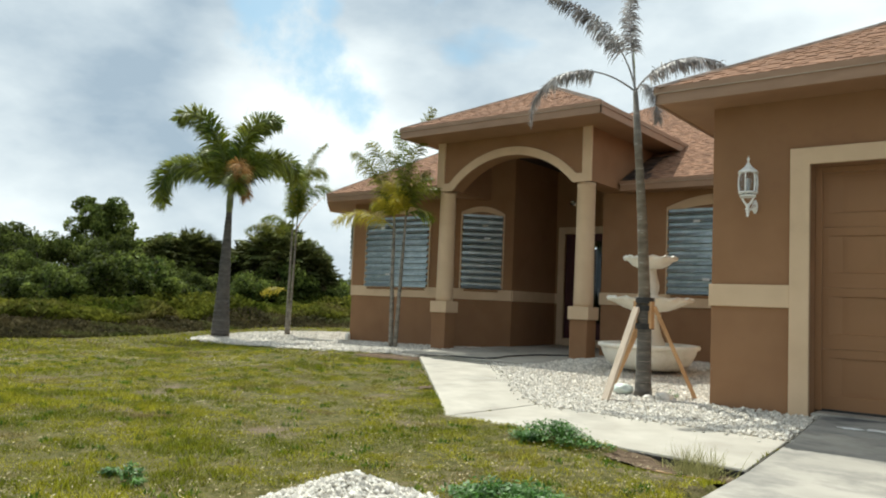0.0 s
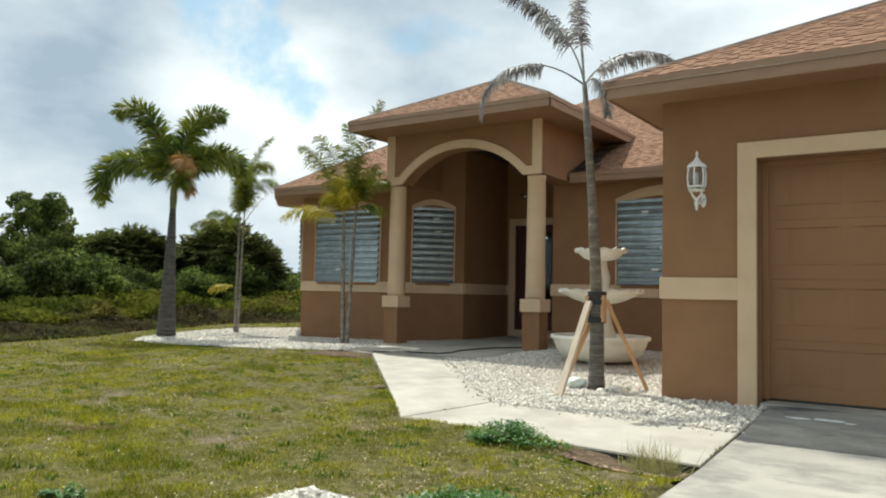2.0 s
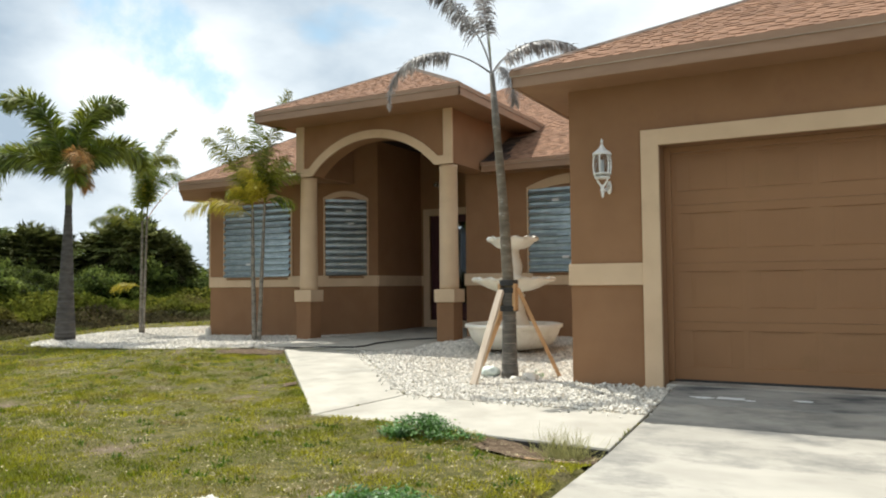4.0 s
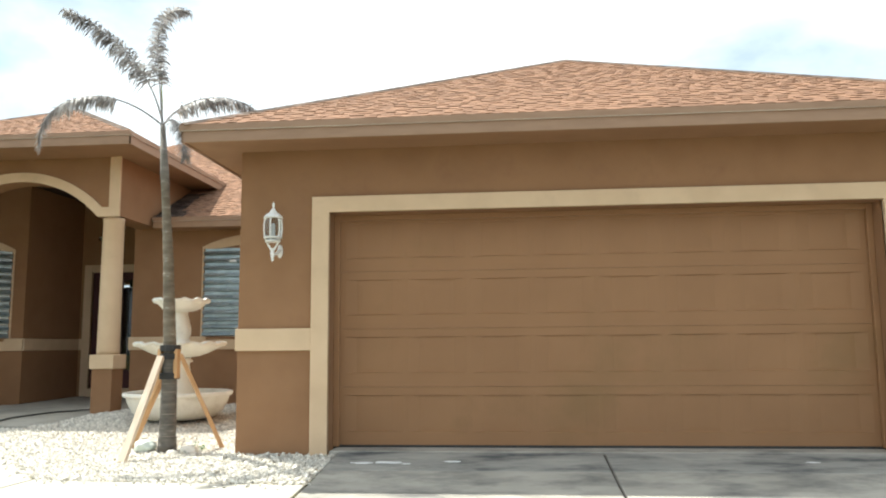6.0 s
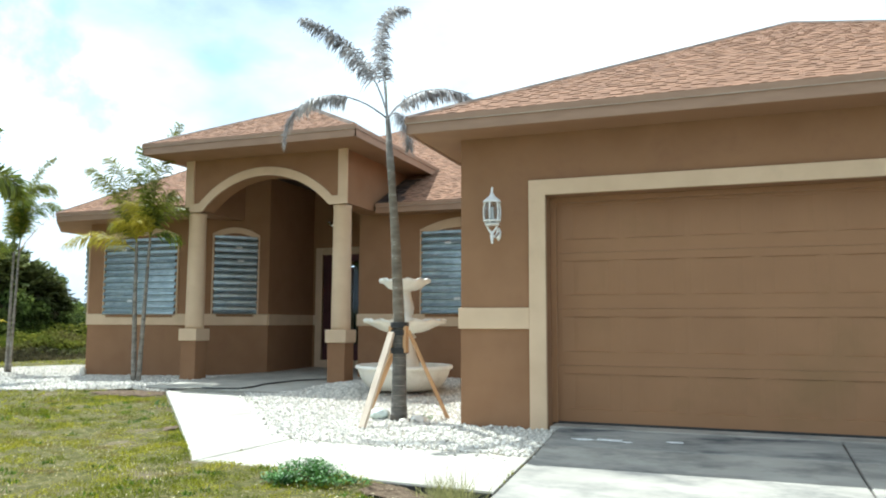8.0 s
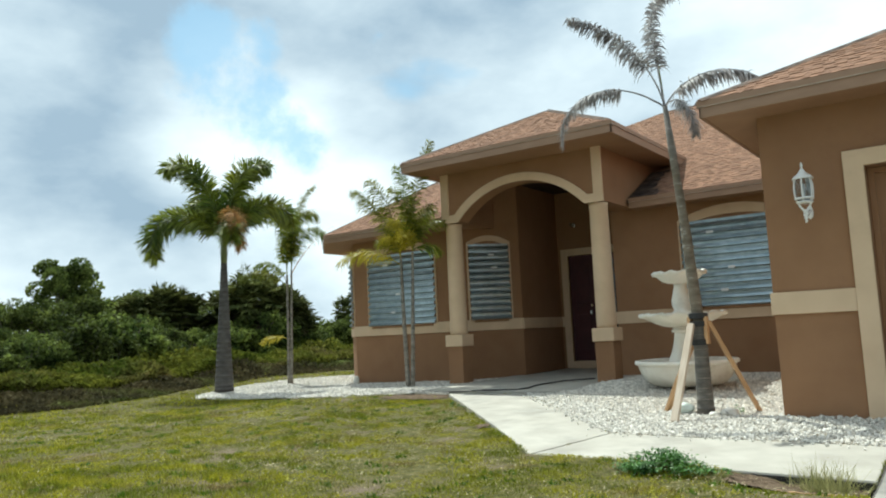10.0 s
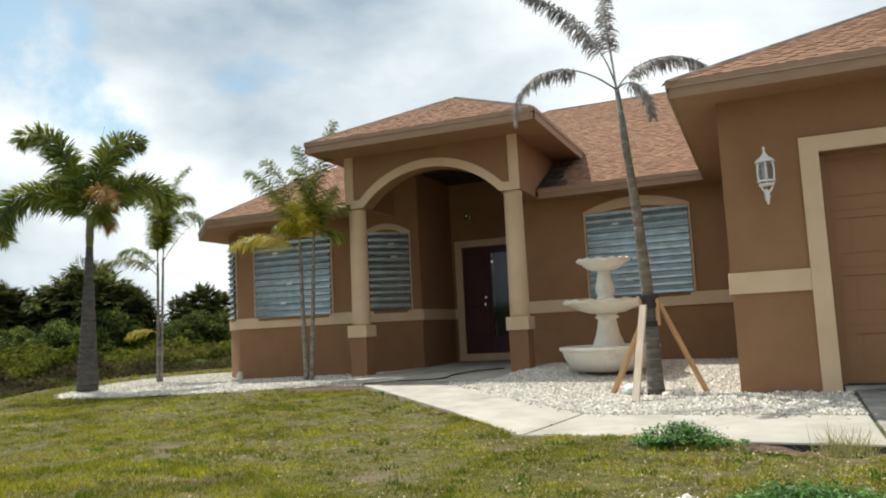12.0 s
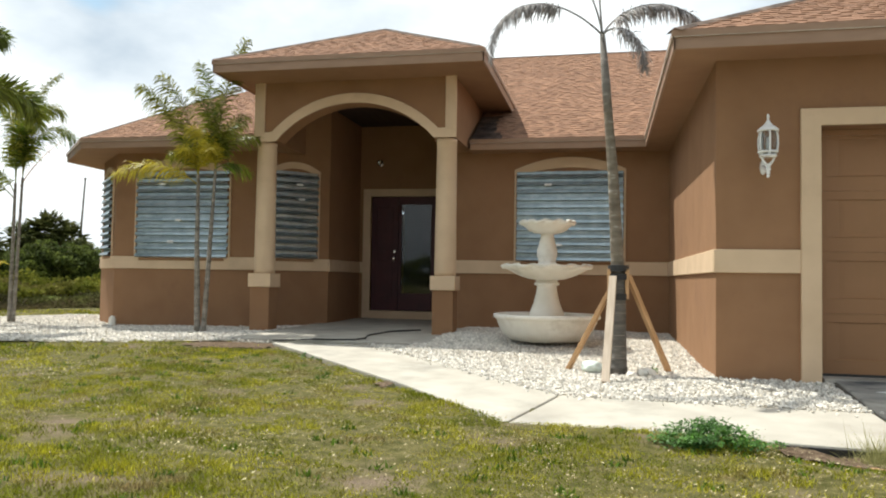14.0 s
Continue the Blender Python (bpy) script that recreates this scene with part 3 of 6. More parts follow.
def strip(name, a, b, z0, z1, proud=0.026, material=None, u0=0.0, u1=None):
    """A flat band on the outer face of a wall a->b."""
    a, b = Vector((*a, 0)), Vector((*b, 0))
    d = (b - a).normalized()
    length = (b - a).length
    u1 = length if u1 is None else u1
    m = Matrix((( d.x, -d.y, 0, a.x), (d.y, d.x, 0, a.y), (0, 0, 1, 0), (0, 0, 0, 1)))
    bm = bmesh.new()
    box(bm, u0, u1, -proud, 0.02, z0, z1, 0.006)
    bm.transform(m)
    return part(name, bm, material or TRIM, house)


BAND0, BAND1 = 0.878, 1.080
DOOR0, DOOR1, DOORZ = 0.85, 5.741, 2.146
TRIM0 = 0.688
FRONT_Y, BAY_Y, REC_Y = 4.70, 4.16, 6.62
EAVE = 2.78

# walls, outside on the right of the direction of travel
WALLS = dict(
    garage_front=((0.0, 0.0), (6.6, 0.0)), garage_side=((-0.03, FRONT_Y), (0.0, 0.3)), front=((-3.27, FRONT_Y), (0.0, FRONT_Y)),
    recess_right=((-3.47, REC_Y), (-3.47, FRONT_Y)), recess_back=((-5.47, REC_Y), (-3.47, REC_Y)), recess_left=((-5.47, 5.0), (-5.47, REC_Y)),
    bay_right=((-6.31, BAY_Y), (-5.47, 5.0)), bay_front=((-8.89, BAY_Y), (-6.31, BAY_Y)), bay_left=((-9.82, 5.09), (-8.89, BAY_Y)),
    side=((-9.82, 16.0), (-9.82, 5.09)))

WR = (-2.30, -0.69)
WL = (-8.49, -6.85)
wall("garage_wall", *WALLS["garage_front"], -0.25, EAVE, [(DOOR0, DOOR1, -0.25, DOORZ)], thick=0.3)
wall("garage_side_wall", *WALLS["garage_side"], -0.2, EAVE)
wall("front_wall", *WALLS["front"], -0.2, EAVE, [(WR[0] + 3.27 + 0.06, WR[1] + 3.27 - 0.06, 1.16, 2.42)])
wall("recess_wall", *WALLS["recess_right"], -0.2, 3.64)
wall("recess_wall", *WALLS["recess_back"], -0.2, 3.64, [(0.22, 1.82, -0.2, 2.33)])
wall("recess_wall", *WALLS["recess_left"], -0.2, 3.64)
mid = (-6.31 + 0.32, BAY_Y + 0.32)
wall("bay_wall", (-6.31, BAY_Y), mid, -0.2, EAVE)
wall("bay_wall", mid, (-5.47, 5.0), -0.2, 3.64)
wall("bay_wall", *WALLS["bay_front"], -0.2, EAVE + 0.03, [(WL[0] + 8.89 + 0.06, WL[1] + 8.89 - 0.06, 1.16, 2.44)])
wall("bay_wall", *WALLS["bay_left"], -0.2, EAVE + 0.03, [(0.28, 1.04, 1.16, 2.44)])
wall("side_wall", *WALLS["side"], -0.2, EAVE)
wall("garage_side_wall", (6.6, 0.3), (6.6, 16.0), -0.2, EAVE)
wall("back_wall", (6.6, 16.0), (-9.82, 16.0), -0.2, EAVE)

# beige band course
strip("band", *WALLS["garage_front"], BAND0, BAND1, u0=-0.02, u1=TRIM0)
strip("band", *WALLS["garage_front"], BAND0, BAND1, u0=5.903, u1=6.63)
strip("band", *WALLS["garage_side"], BAND0, BAND1, u1=4.698)
strip("band", *WALLS["front"], BAND0, BAND1, u0=-0.226, u1=3.244)
strip("band", *WALLS["recess_back"], BAND0, BAND1, u0=0.0, u1=0.068)
strip("band", *WALLS["recess_left"], BAND0, BAND1, u1=1.59)
strip("band", *WALLS["bay_right"], BAND0, BAND1, u0=0.01, u1=1.178)
strip("band", *WALLS["bay_front"], BAND0, BAND1, u0=-0.01, u1=2.588)
strip("band", *WALLS["bay_left"], BAND0, BAND1, u0=-0.01, u1=1.31)
strip("band", *WALLS["side"], BAND0, BAND1)

# trim round the garage opening
bm = bmesh.new()
ring = [(TRIM0, -0.14), (DOOR0, -0.14), (DOOR0, DOORZ), (DOOR1, DOORZ), (DOOR1, -0.14), (5.903, -0.14), (5.903, 2.293), (TRIM0, 2.293)]
made = bmesh.ops.extrude_face_region(bm, geom=[bm.faces.new([bm.verts.new((x, 0.02, z)) for x, z in ring])])
bmesh.ops.translate(bm, verts=[v for v in made["geom"] if isinstance(v, bmesh.types.BMVert)], vec=(0, -0.054, 0))
bmesh.ops.bevel(bm, geom=[e for e in bm.edges if e.verts[0].co.y < 0 and e.verts[1].co.y < 0], offset=0.006, segments=2, profile=0.5, affect="EDGES")
part("door_trim", bm, TRIM, house)


# ---- roofs ----
def offset_planes(poly, slope, z0):
    """For each edge of a convex counter-clockwise outline: (a, b, c) with height = a x + b y + c rising inwards."""
    out = []
    for i, p in enumerate(poly):
        q = poly[(i + 1) % len(poly)]
        d = Vector((q[0] - p[0], q[1] - p[1])).normalized()
        nx, ny = -d.y, d.x
        out.append((slope * nx, slope * ny, z0 - slope * (nx * p[0] + ny * p[1])))
    return out


class Shingles:
    def __init__(self):
        self.verts, self.faces, self.singles, self.stained = [], [], [], []

    def cover(self, poly, plane, pick=None, rows=0.112, tab=0.1):
        """Courses of shingle tabs over one roof face, given by its plan polygon and plane."""
        a, b, c = plane
        up = Vector((a, b)).normalized()
        side = Vector((up.y, -up.x))
        slope = math.hypot(a, b)
        run = rows / math.sqrt(1 + slope * slope)
        local = [(p[0] * side.x + p[1] * side.y, p[0] * up.x + p[1] * up.y) for p in poly]
        v0, v1 = min(p[1] for p in local), max(p[1] for p in local)
        count = int((v1 - v0) / run) + 1
        normal = Vector((-a, -b, 1)).normalized()
        for r in range(count):
            lo, hi = v0 + r * run, min(v0 + (r + 1) * run + 0.004, v1)
            lane = clip(clip(local, 0, 1, hi), 0, -1, -lo)
            if len(lane) < 3:
                continue
            s0, s1 = min(p[0] for p in lane), max(p[0] for p in lane)
            s = s0 - random.random() * tab
            tooth = False
            while s < s1:
                w = tab * random.choice((0.6, 0.8, 1.0, 1.3))
                tooth = not tooth if random.random() < 0.85 else tooth
                cell = clip(clip(lane, 1, 0, min(s + w - 0.0006, s1)), -1, 0, -max(s, s0))
                s += w
                if len(cell) < 3:
                    continue
                lift = (0.0095 if tooth else 0.004) + 0.001 * random.random()
                top = []
                for (u, v) in cell:
                    x, y = side.x * u + up.x * v, side.y * u + up.y * v
                    t = (v - lo) / run
                    top.append(Vector((x, y, a * x + b * y + c)) + normal * (0.004 + lift * (1 - 0.7 * t)))
                base = [p - normal * 0.016 for p in top]
                mid_point = sum(top, Vector()) / len(top)
                # where the porch eave's shadow falls, shade and algae go into the colour
                if mid_point.x < -2.56 + 0.3 * noise.noise(mid_point * 1.7) and 4.2 < mid_point.y < 5.5 and mid_point.x > -3.1 and mid_point.z < 3.6:
                    self.stained.append((top, base))
                elif pick and pick(mid_point):
                    self.singles.append((top, base))
                else:
                    k = len(self.verts)
                    m = len(top)
                    self.verts += top + base
                    self.faces.append(list(range(k, k + m)))
                    for i in range(m):
                        j = (i + 1) % m
                        self.faces.append([k + j, k + i, k + m + i, k + m + j])


def roof(name, outline, z0, slope, zones, eaves, soffit, fascia=0.16, pick=None, cap=True, limit=None):
    """A hipped roof over a convex outline: faces, shingles, ridge caps, fascia and drip edge along the eaves, and soffit."""
    planes = offset_planes(outline, slope, z0)
    deck = bmesh.new()
    cover = Shingles()
    for i, (a, b, c) in enumerate(planes):
        face = list(outline)
        for j, (a2, b2, c2) in enumerate(planes):
            if i != j:
                face = clip(face, a - a2, b - b2, c2 - c)
        if len(face) < 3:
            continue
        for zone in zones:
            piece = face
            for h in zone:
                piece = clip(piece, *h) if len(piece) >= 3 else piece
            if len(piece) < 3:
                continue
            deck.faces.new([deck.verts.new((x, y, a * x + b * y + c)) for x, y in piece])
            shown = clip(piece, 0, 1, limit) if limit else piece
            if len(shown) >= 3 and (a > 0 or b > 0 or i == 0) and b > -0.1 and not (name == "garage_roof" and a < 0):
                cover.cover(shown, (a, b, c), pick)
    sides = list(deck.faces)
    extra = bmesh.ops.extrude_face_region(deck, geom=sides)
    bmesh.ops.translate(deck, verts=[v for v in extra["geom"] if isinstance(v, bmesh.types.BMVert)], vec=(0, 0, -0.03))
    r = part(name, deck, FELT, house)
    if cover.verts:
        mesh = bpy.data.meshes.new("shingles")
        mesh.from_pydata(cover.verts, [], cover.faces)
        tagged(link_ob("shingles", mesh, SHINGLE, r, "brown-orange asphalt shingles"), kind="stuff")
    if cover.stained:
        verts, faces = [], []
        for top, low in cover.stained:
            k, m = len(verts), len(top)
            verts += top + low
            faces += [list(range(k, k + m))] + [[k + (i + 1) % m, k + i, k + m + i, k + m + (i + 1) % m] for i in range(m)]
        mesh = bpy.data.meshes.new("stained_shingles")
        mesh.from_pydata(verts, [], faces)
        tagged(link_ob("stained_shingles", mesh, SHADE_ALGAE, r, "shingles beside the porch, coloured black for its shadow and for algae"), kind="stuff")
    for k, (p, q) in enumerate(eaves):
        p, q = Vector((*p, 0)), Vector((*q, 0))
        d = (q - p).normalized()
        m = Matrix(((d.x, -d.y, 0, p.x), (d.y, d.x, 0, p.y), (0, 0, 1, 0), (0, 0, 0, 1)))
        length = (q - p).length
        bm = bmesh.new()
        box(bm, 0.0, length, 0.0, 0.022, z0 - fascia, z0 - 0.004, 0.003)
        bm.transform(m)
        part("fascia", bm, FASCIA, house)
        bm = bmesh.new()
        box(bm, -0.012, length + 0.012, -0.014, 0.004, z0 - 0.055, z0 + 0.002, 0.002)
        bm.transform(m)
        part("drip_edge", bm, DRIP if k % 2 else FASCIA, house)
        bm = bmesh.new()
        box(bm, 0.0, length, -0.016, -0.002, z0 - 0.060, z0 - 0.0545)
        bm.transform(m)
        part("drip_lip", bm, PALE_EDGE, house, "thin pale metal lip")
    for s in soffit:
        bm = bmesh.new()
        prism(bm, s, z0 - fascia + 0.012, z0 - fascia + 0.03)
        part("soffit", bm, SOFFIT, house)
    return r, cover


GZ = 2.892
GW, GS = -0.40, -0.458
G = [(GW, GS), (7.0, GS), (7.0, 16.3), (GW, 16.3)]
garage_roof, garage_cover = roof("garage_roof", G, GZ, 0.5, [[]], [((GW, GS), (7.0, GS)), ((GW, 4.2), (GW, GS)), ((7.0, GS), (7.0, 16.0))],
                                 [[(GW + 0.02, GS + 0.02), (6.98, GS + 0.02), (6.98, 16), (GW + 0.02, 16)]], pick=lambda p: p.y < 0.35 and 0.2 < p.x < 3.6, limit=9.0)
MZ = 2.90
M = [(-10.2, 4.28), (6.97, 4.28), (6.97, 16.3), (-10.2, 16.3)]
roof("main_roof", M, MZ, 0.5, [[(-1, 0, 2.97)], [(1, 0, -2.97), (0, -1, -5.85)]], [((-2.97, 4.28), (-0.36, 4.28))], [[(-3.0, 4.3), (-0.33, 4.3), (-0.33, 5.2), (-3.0, 5.2)]])
BZ = 2.93
B = [(-9.14, 3.56), (-4.2, 3.56), (-4.2, 14.0), (-10.41, 14.0), (-10.41, 4.85)]
roof("bay_roof", B, BZ, 0.5, [[(1, 0, -5.99)]], [((-9.14, 3.56), (-5.99, 3.56)), ((-10.41, 4.85), (-9.14, 3.56)), ((-10.41, 14.0), (-10.41, 4.85))],
     [[(-9.13, 3.58), (-5.99, 3.58), (-5.99, 13.9), (-10.39, 13.9), (-10.39, 4.86)]])
PZ = 3.785
PW, PE, PS = -6.335, -2.50, 2.60
P = [(PW, PS), (PE, PS), (PE, 11.0), (PW, 11.0)]
PC, PH = (PW + PE) / 2, (PE - PW) / 4
TRAY = (-5.50, -3.35, 3.66, 6.62)
roof("porch_roof", P, PZ, 0.5, [[]], [((PW, PS), (PE, PS)), ((PW, 6.2), (PW, PS)), ((PE, PS), (PE, 5.95))],
     [[(PW + 0.02, PS + 0.02), (PE - 0.02, PS + 0.02), (PE - 0.02, TRAY[2]), (PW + 0.02, TRAY[2])], [(PW + 0.02, TRAY[2]), (TRAY[0], TRAY[2]), (TRAY[0], 6.9), (PW + 0.02, 6.9)],
      [(TRAY[1], TRAY[2]), (PE - 0.02, TRAY[2]), (PE - 0.02, 6.9), (TRAY[1], 6.9)]], fascia=0.175, limit=8.5)
# board ceiling over porch and entry; deep shade put into its near-black colour
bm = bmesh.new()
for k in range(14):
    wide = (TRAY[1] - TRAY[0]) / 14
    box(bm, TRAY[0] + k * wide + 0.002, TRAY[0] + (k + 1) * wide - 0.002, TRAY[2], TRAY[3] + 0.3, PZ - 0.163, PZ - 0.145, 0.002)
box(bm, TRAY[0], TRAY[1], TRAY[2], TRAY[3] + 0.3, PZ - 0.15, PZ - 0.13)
tagged(part("ceiling", bm, CEILING_SHADE, None), "board ceiling over the entry porch, coloured near black for its deep shade", "ceiling", kind="structure")


def ridge_caps(points, name="ridge_cap"):
    """Bent cap shingles along a hip or ridge line, joined."""
    verts, faces = [], []
    for p, q in zip(points, points[1:]):
        p, q = Vector(p), Vector(q)
        d = (q - p).normalized()
        side = d.cross(Vector((0, 0, 1))).normalized()
        n = int((q - p).length / 0.12)
        for i in range(n):
            k = len(verts)
            lift = 0.016 + 0.002 * random.random()
            for s in (0.0, 0.15):
                c = p + d * (i * 0.12 + s) + Vector((0, 0, lift - 0.012 * s))
                verts += [c - side * 0.08 - Vector((0, 0, 0.032)), c + Vector((0, 0, 0.006)), c + side * 0.08 - Vector((0, 0, 0.032))]
            faces += [(k, k + 1, k + 4, k + 3), (k + 1, k + 2, k + 5, k + 4)]
    mesh = bpy.data.meshes.new(name)
    mesh.from_pydata(verts, [], faces)
    tagged(link_ob(name, mesh, RIDGE, house, "weathered darker ridge caps"), kind="stuff")


ridge_caps([(GW, GS, GZ), (3.3, GS + 3.7, GZ + 1.85), (7.0, GS, GZ)])
ridge_caps([(3.3, GS + 3.7, GZ + 1.85), (3.3, 9.0, GZ + 1.85)])
ridge_caps([(PW, PS, PZ), (PC, PS + 2 * PH, PZ + PH), (PE, PS, PZ)])
ridge_caps([(PC, PS + 2 * PH, PZ + PH), (PC, 8.0, PZ + PH)])
ridge_caps([(-4.19, 10.29, MZ + 3.005), (3.0, 10.29, MZ + 3.005)])
ridge_caps([(-9.14, 3.56, BZ), (-9.14 + 0.414 * 3.0, 6.56, BZ + 1.5)])


# ---- porch arch and columns ----
COLS = (-5.893, -3.155)
AY0, AY1 = 3.32, 3.62
SPRING, CROWN = 2.775, 3.295
AX0, AX1 = -5.675, -3.325
PX0, PX1 = -6.0, -3.012
acx = (AX0 + AX1) / 2
half = (AX1 - AX0) / 2
rise = CROWN - SPRING
AR = (half * half + rise * rise) / (2 * rise)
acz = CROWN - AR


def arc(radius, steps=28, z_low=SPRING):
    a = math.acos(min(1, max(-1, (z_low - acz) / radius)))
    return [(acx + radius * math.sin(-a + 2 * a * i / steps), acz + radius * math.cos(-a + 2 * a * i / steps)) for i in range(steps + 1)]


def arch_slab(bm, lower, upper, y0, y1):
    """A plate in the xz plane between a lower and an upper line of points."""
    f = [[bm.verts.new((x, y, z)) for x, z in line] for y in (y0, y1) for line in (lower, upper)]
    k = len(lower)
    for i in range(k - 1):
        bm.faces.new((f[0][i], f[0][i + 1], f[1][i + 1], f[1][i]))
        bm.faces.new((f[2][i + 1], f[2][i], f[3][i], f[3][i + 1]))
        bm.faces.new((f[0][i + 1], f[0][i], f[2][i], f[2][i + 1]))
        bm.faces.new((f[1][i], f[1][i + 1], f[3][i + 1], f[3][i]))
    for i in (0, k - 1):
        bm.faces.new((f[0][i], f[1][i], f[3][i], f[2][i]))


line = [(PX0, SPRING), (AX0 - 0.001, SPRING)] + arc(AR)[1:-1] + [(AX1 + 0.001, SPRING), (PX1, SPRING)]
bm = bmesh.new()
arch_slab(bm, line, [(x, 3.635) for x, z in line], AY0, AY1)
part("porch_arch_wall", bm, STUCCO, house)
outer = arc(AR + 0.135, z_low=SPRING + 0.12)
inner = arc(AR)
bm = bmesh.new()
arch_slab(bm, [(PX0 - 0.02, SPRING - 0.015), (AX0 - 0.02, SPRING - 0.015)] + inner + [(AX1 + 0.02, SPRING - 0.015), (PX1 + 0.02, SPRING - 0.015)],
          [(PX0 - 0.02, SPRING + 0.12), (PX0 + 0.06, SPRING + 0.12)] + outer + [(PX1 - 0.06, SPRING + 0.12), (PX1 + 0.02, SPRING + 0.12)], AY0 - 0.03, AY0 + 0.01)
part("arch_trim", bm, TRIM, house)
for x0, x1 in ((PX0 - 0.02, PX0 + 0.135), (PX1 - 0.135, PX1 + 0.02)):
    bm = bmesh.new()
    box(bm, x0, x1, AY0 - 0.033, AY0 + 0.01, SPRING + 0.1, 3.63, 0.004)
    part("arch_trim", bm, TRIM, house)
for x0, x1, y1 in ((PX1 - 0.36, PX1, 5.0), (PX0, PX0 + 0.25, 4.6)):
    bm = bmesh.new()
    box(bm, x0, x1, AY1 - 0.01, y1, SPRING, 3.635)
    part("porch_beam", bm, STUCCO, house)
# walls above the main roof on both sides of the porch
bm = bmesh.new()
box(bm, PX1 - 0.2, PX1 - 0.003, 4.9, 7.0, 2.8, 3.63)
part("porch_side_wall", bm, STUCCO, house)
bm = bmesh.new()
box(bm, PX0 + 0.003, PX0 + 0.2, 4.5, 7.0, 2.8, 3.63)
part("porch_side_wall", bm, STUCCO, house)

for cx in COLS:
    column = thing("column", "round beige column on a square brown pedestal", "column", "porch columns", at=(cx, 3.475, 0))
    bm = bmesh.new()
    box(bm, -0.150, 0.150, -0.150, 0.150, -0.12, 0.635, 0.008)
    part("pedestal", bm, STUCCO, column, "brown stucco pedestal")
    bm = bmesh.new()
    box(bm, -0.178, 0.178, -0.178, 0.178, 0.625, 0.825, 0.01)
    part("plinth", bm, TRIM, column)
    bm = bmesh.new()
    lathe(bm, [(0.152, 0.82), (0.154, 0.88), (0.151, 1.2), (0.146, 2.0), (0.141, 2.70), (0.146, 2.705), (0.146, 2.757)], 32)
    part("shaft", bm, TRIM, column, smooth=False)
    for p in column.children[-1].data.polygons:
        p.use_smooth = len(p.vertices) == 4


# ---- windows behind storm shutters ----
def window(name, a, d, w, z0, z1, label, rise=0.19, panels=4):
    """A shuttered window on a wall: a is its lower left corner on the outer face, d the way along the wall."""
    d = Vector((*d, 0)).normalized()
    m = Matrix(((d.x, -d.y, 0, a[0]), (d.y, d.x, 0, a[1]), (0, 0, 1, 0), (0, 0, 0, 1)))
    top = tagged(new(name), label, "window", "shuttered windows")
    top.matrix_world = m
    h = z1 - z0
    # eyebrow arch over the opening
    steps = 16
    ow, ih = w / 2 + 0.034, 0.06
    outer_line = [(w / 2 + ow * s / steps, z1 + 0.02 + rise * (1 - (s / steps) ** 2)) for s in range(-steps, steps + 1)]
    inner_line = [(w / 2 + ow * s / steps, z1 - 0.012 + ih * max(0.0, 1 - (1.55 * s / steps) ** 2)) for s in range(-steps, steps + 1)]
    bm = bmesh.new()
    arch_slab(bm, inner_line, outer_line, -0.03, 0.01)
    part("head_trim", bm, TRIM, top)
    for u0 in (-0.034, w + 0.004):
        bm = bmesh.new()
        box(bm, u0, u0 + 0.03, -0.028, 0.01, z0 - 0.02, z1 - 0.012, 0.004)
        part("side_trim", bm, TRIM, top)
    bm = bmesh.new()
    box(bm, 0.06, w - 0.06, -0.034, 0.01, z0 - 0.055, z0 - 0.012, 0.004)
    part("sill_rail", bm, STUCCO, top, "brown-painted shutter rail")
    # corrugated shutter panels, lapped like clapboards
    ph = h / panels
    pitch = ph / 3.0
    for k in range(panels):
        b0 = z0 + k * ph
        prof = []
        for c in range(3):
            zz = b0 + c * pitch
            prof += [(-0.008, zz - 0.06 * pitch), (-0.080, zz + 0.06 * pitch), (-0.058, zz + 0.44 * pitch), (-0.008, zz + 0.56 * pitch)]
        prof.append((-0.008, b0 + ph - 0.06 * pitch))
        bm = bmesh.new()
        x0, x1 = 0.004 + 0.006 * random.random(), w - 0.004 - 0.006 * random.random()
        rows = [[bm.verts.new((x, y + dy, z)) for y, z in prof] for x in (x0, x1) for dy in (0.0, 0.004)]
        for i in range(len(prof) - 1):
            bm.faces.new((rows[0][i], rows[2][i], rows[2][i + 1], rows[0][i + 1]))
            bm.faces.new((rows[1][i + 1], rows[3][i + 1], rows[3][i], rows[1][i]))
            bm.faces.new((rows[0][i + 1], rows[1][i + 1], rows[1][i], rows[0][i]))
            bm.faces.new((rows[2][i], rows[3][i], rows[3][i + 1], rows[2][i + 1]))
        part("shutter_panel", bm, STEEL, top)
    # stickers
    for u, k in ((0.40, 0.67), (0.48, 1.67), (0.3, 3.34)) if w > 1 else ((0.55, 3.34), (0.6, 2.67)):
        bm = bmesh.new()
        box(bm, u * w - 0.055, u * w + 0.055, -0.084, -0.0795, z0 + k * ph - 0.01, z0 + k * ph + 0.03)
        part("sticker", bm, SLOT, top)
    bm = bmesh.new()
    box(bm, -0.02, w + 0.02, 0.08, 0.10, z0 - 0.02, z1 + 0.07)
    part("pane", bm, DARK, top, "dark glass behind the shutter")
    return top


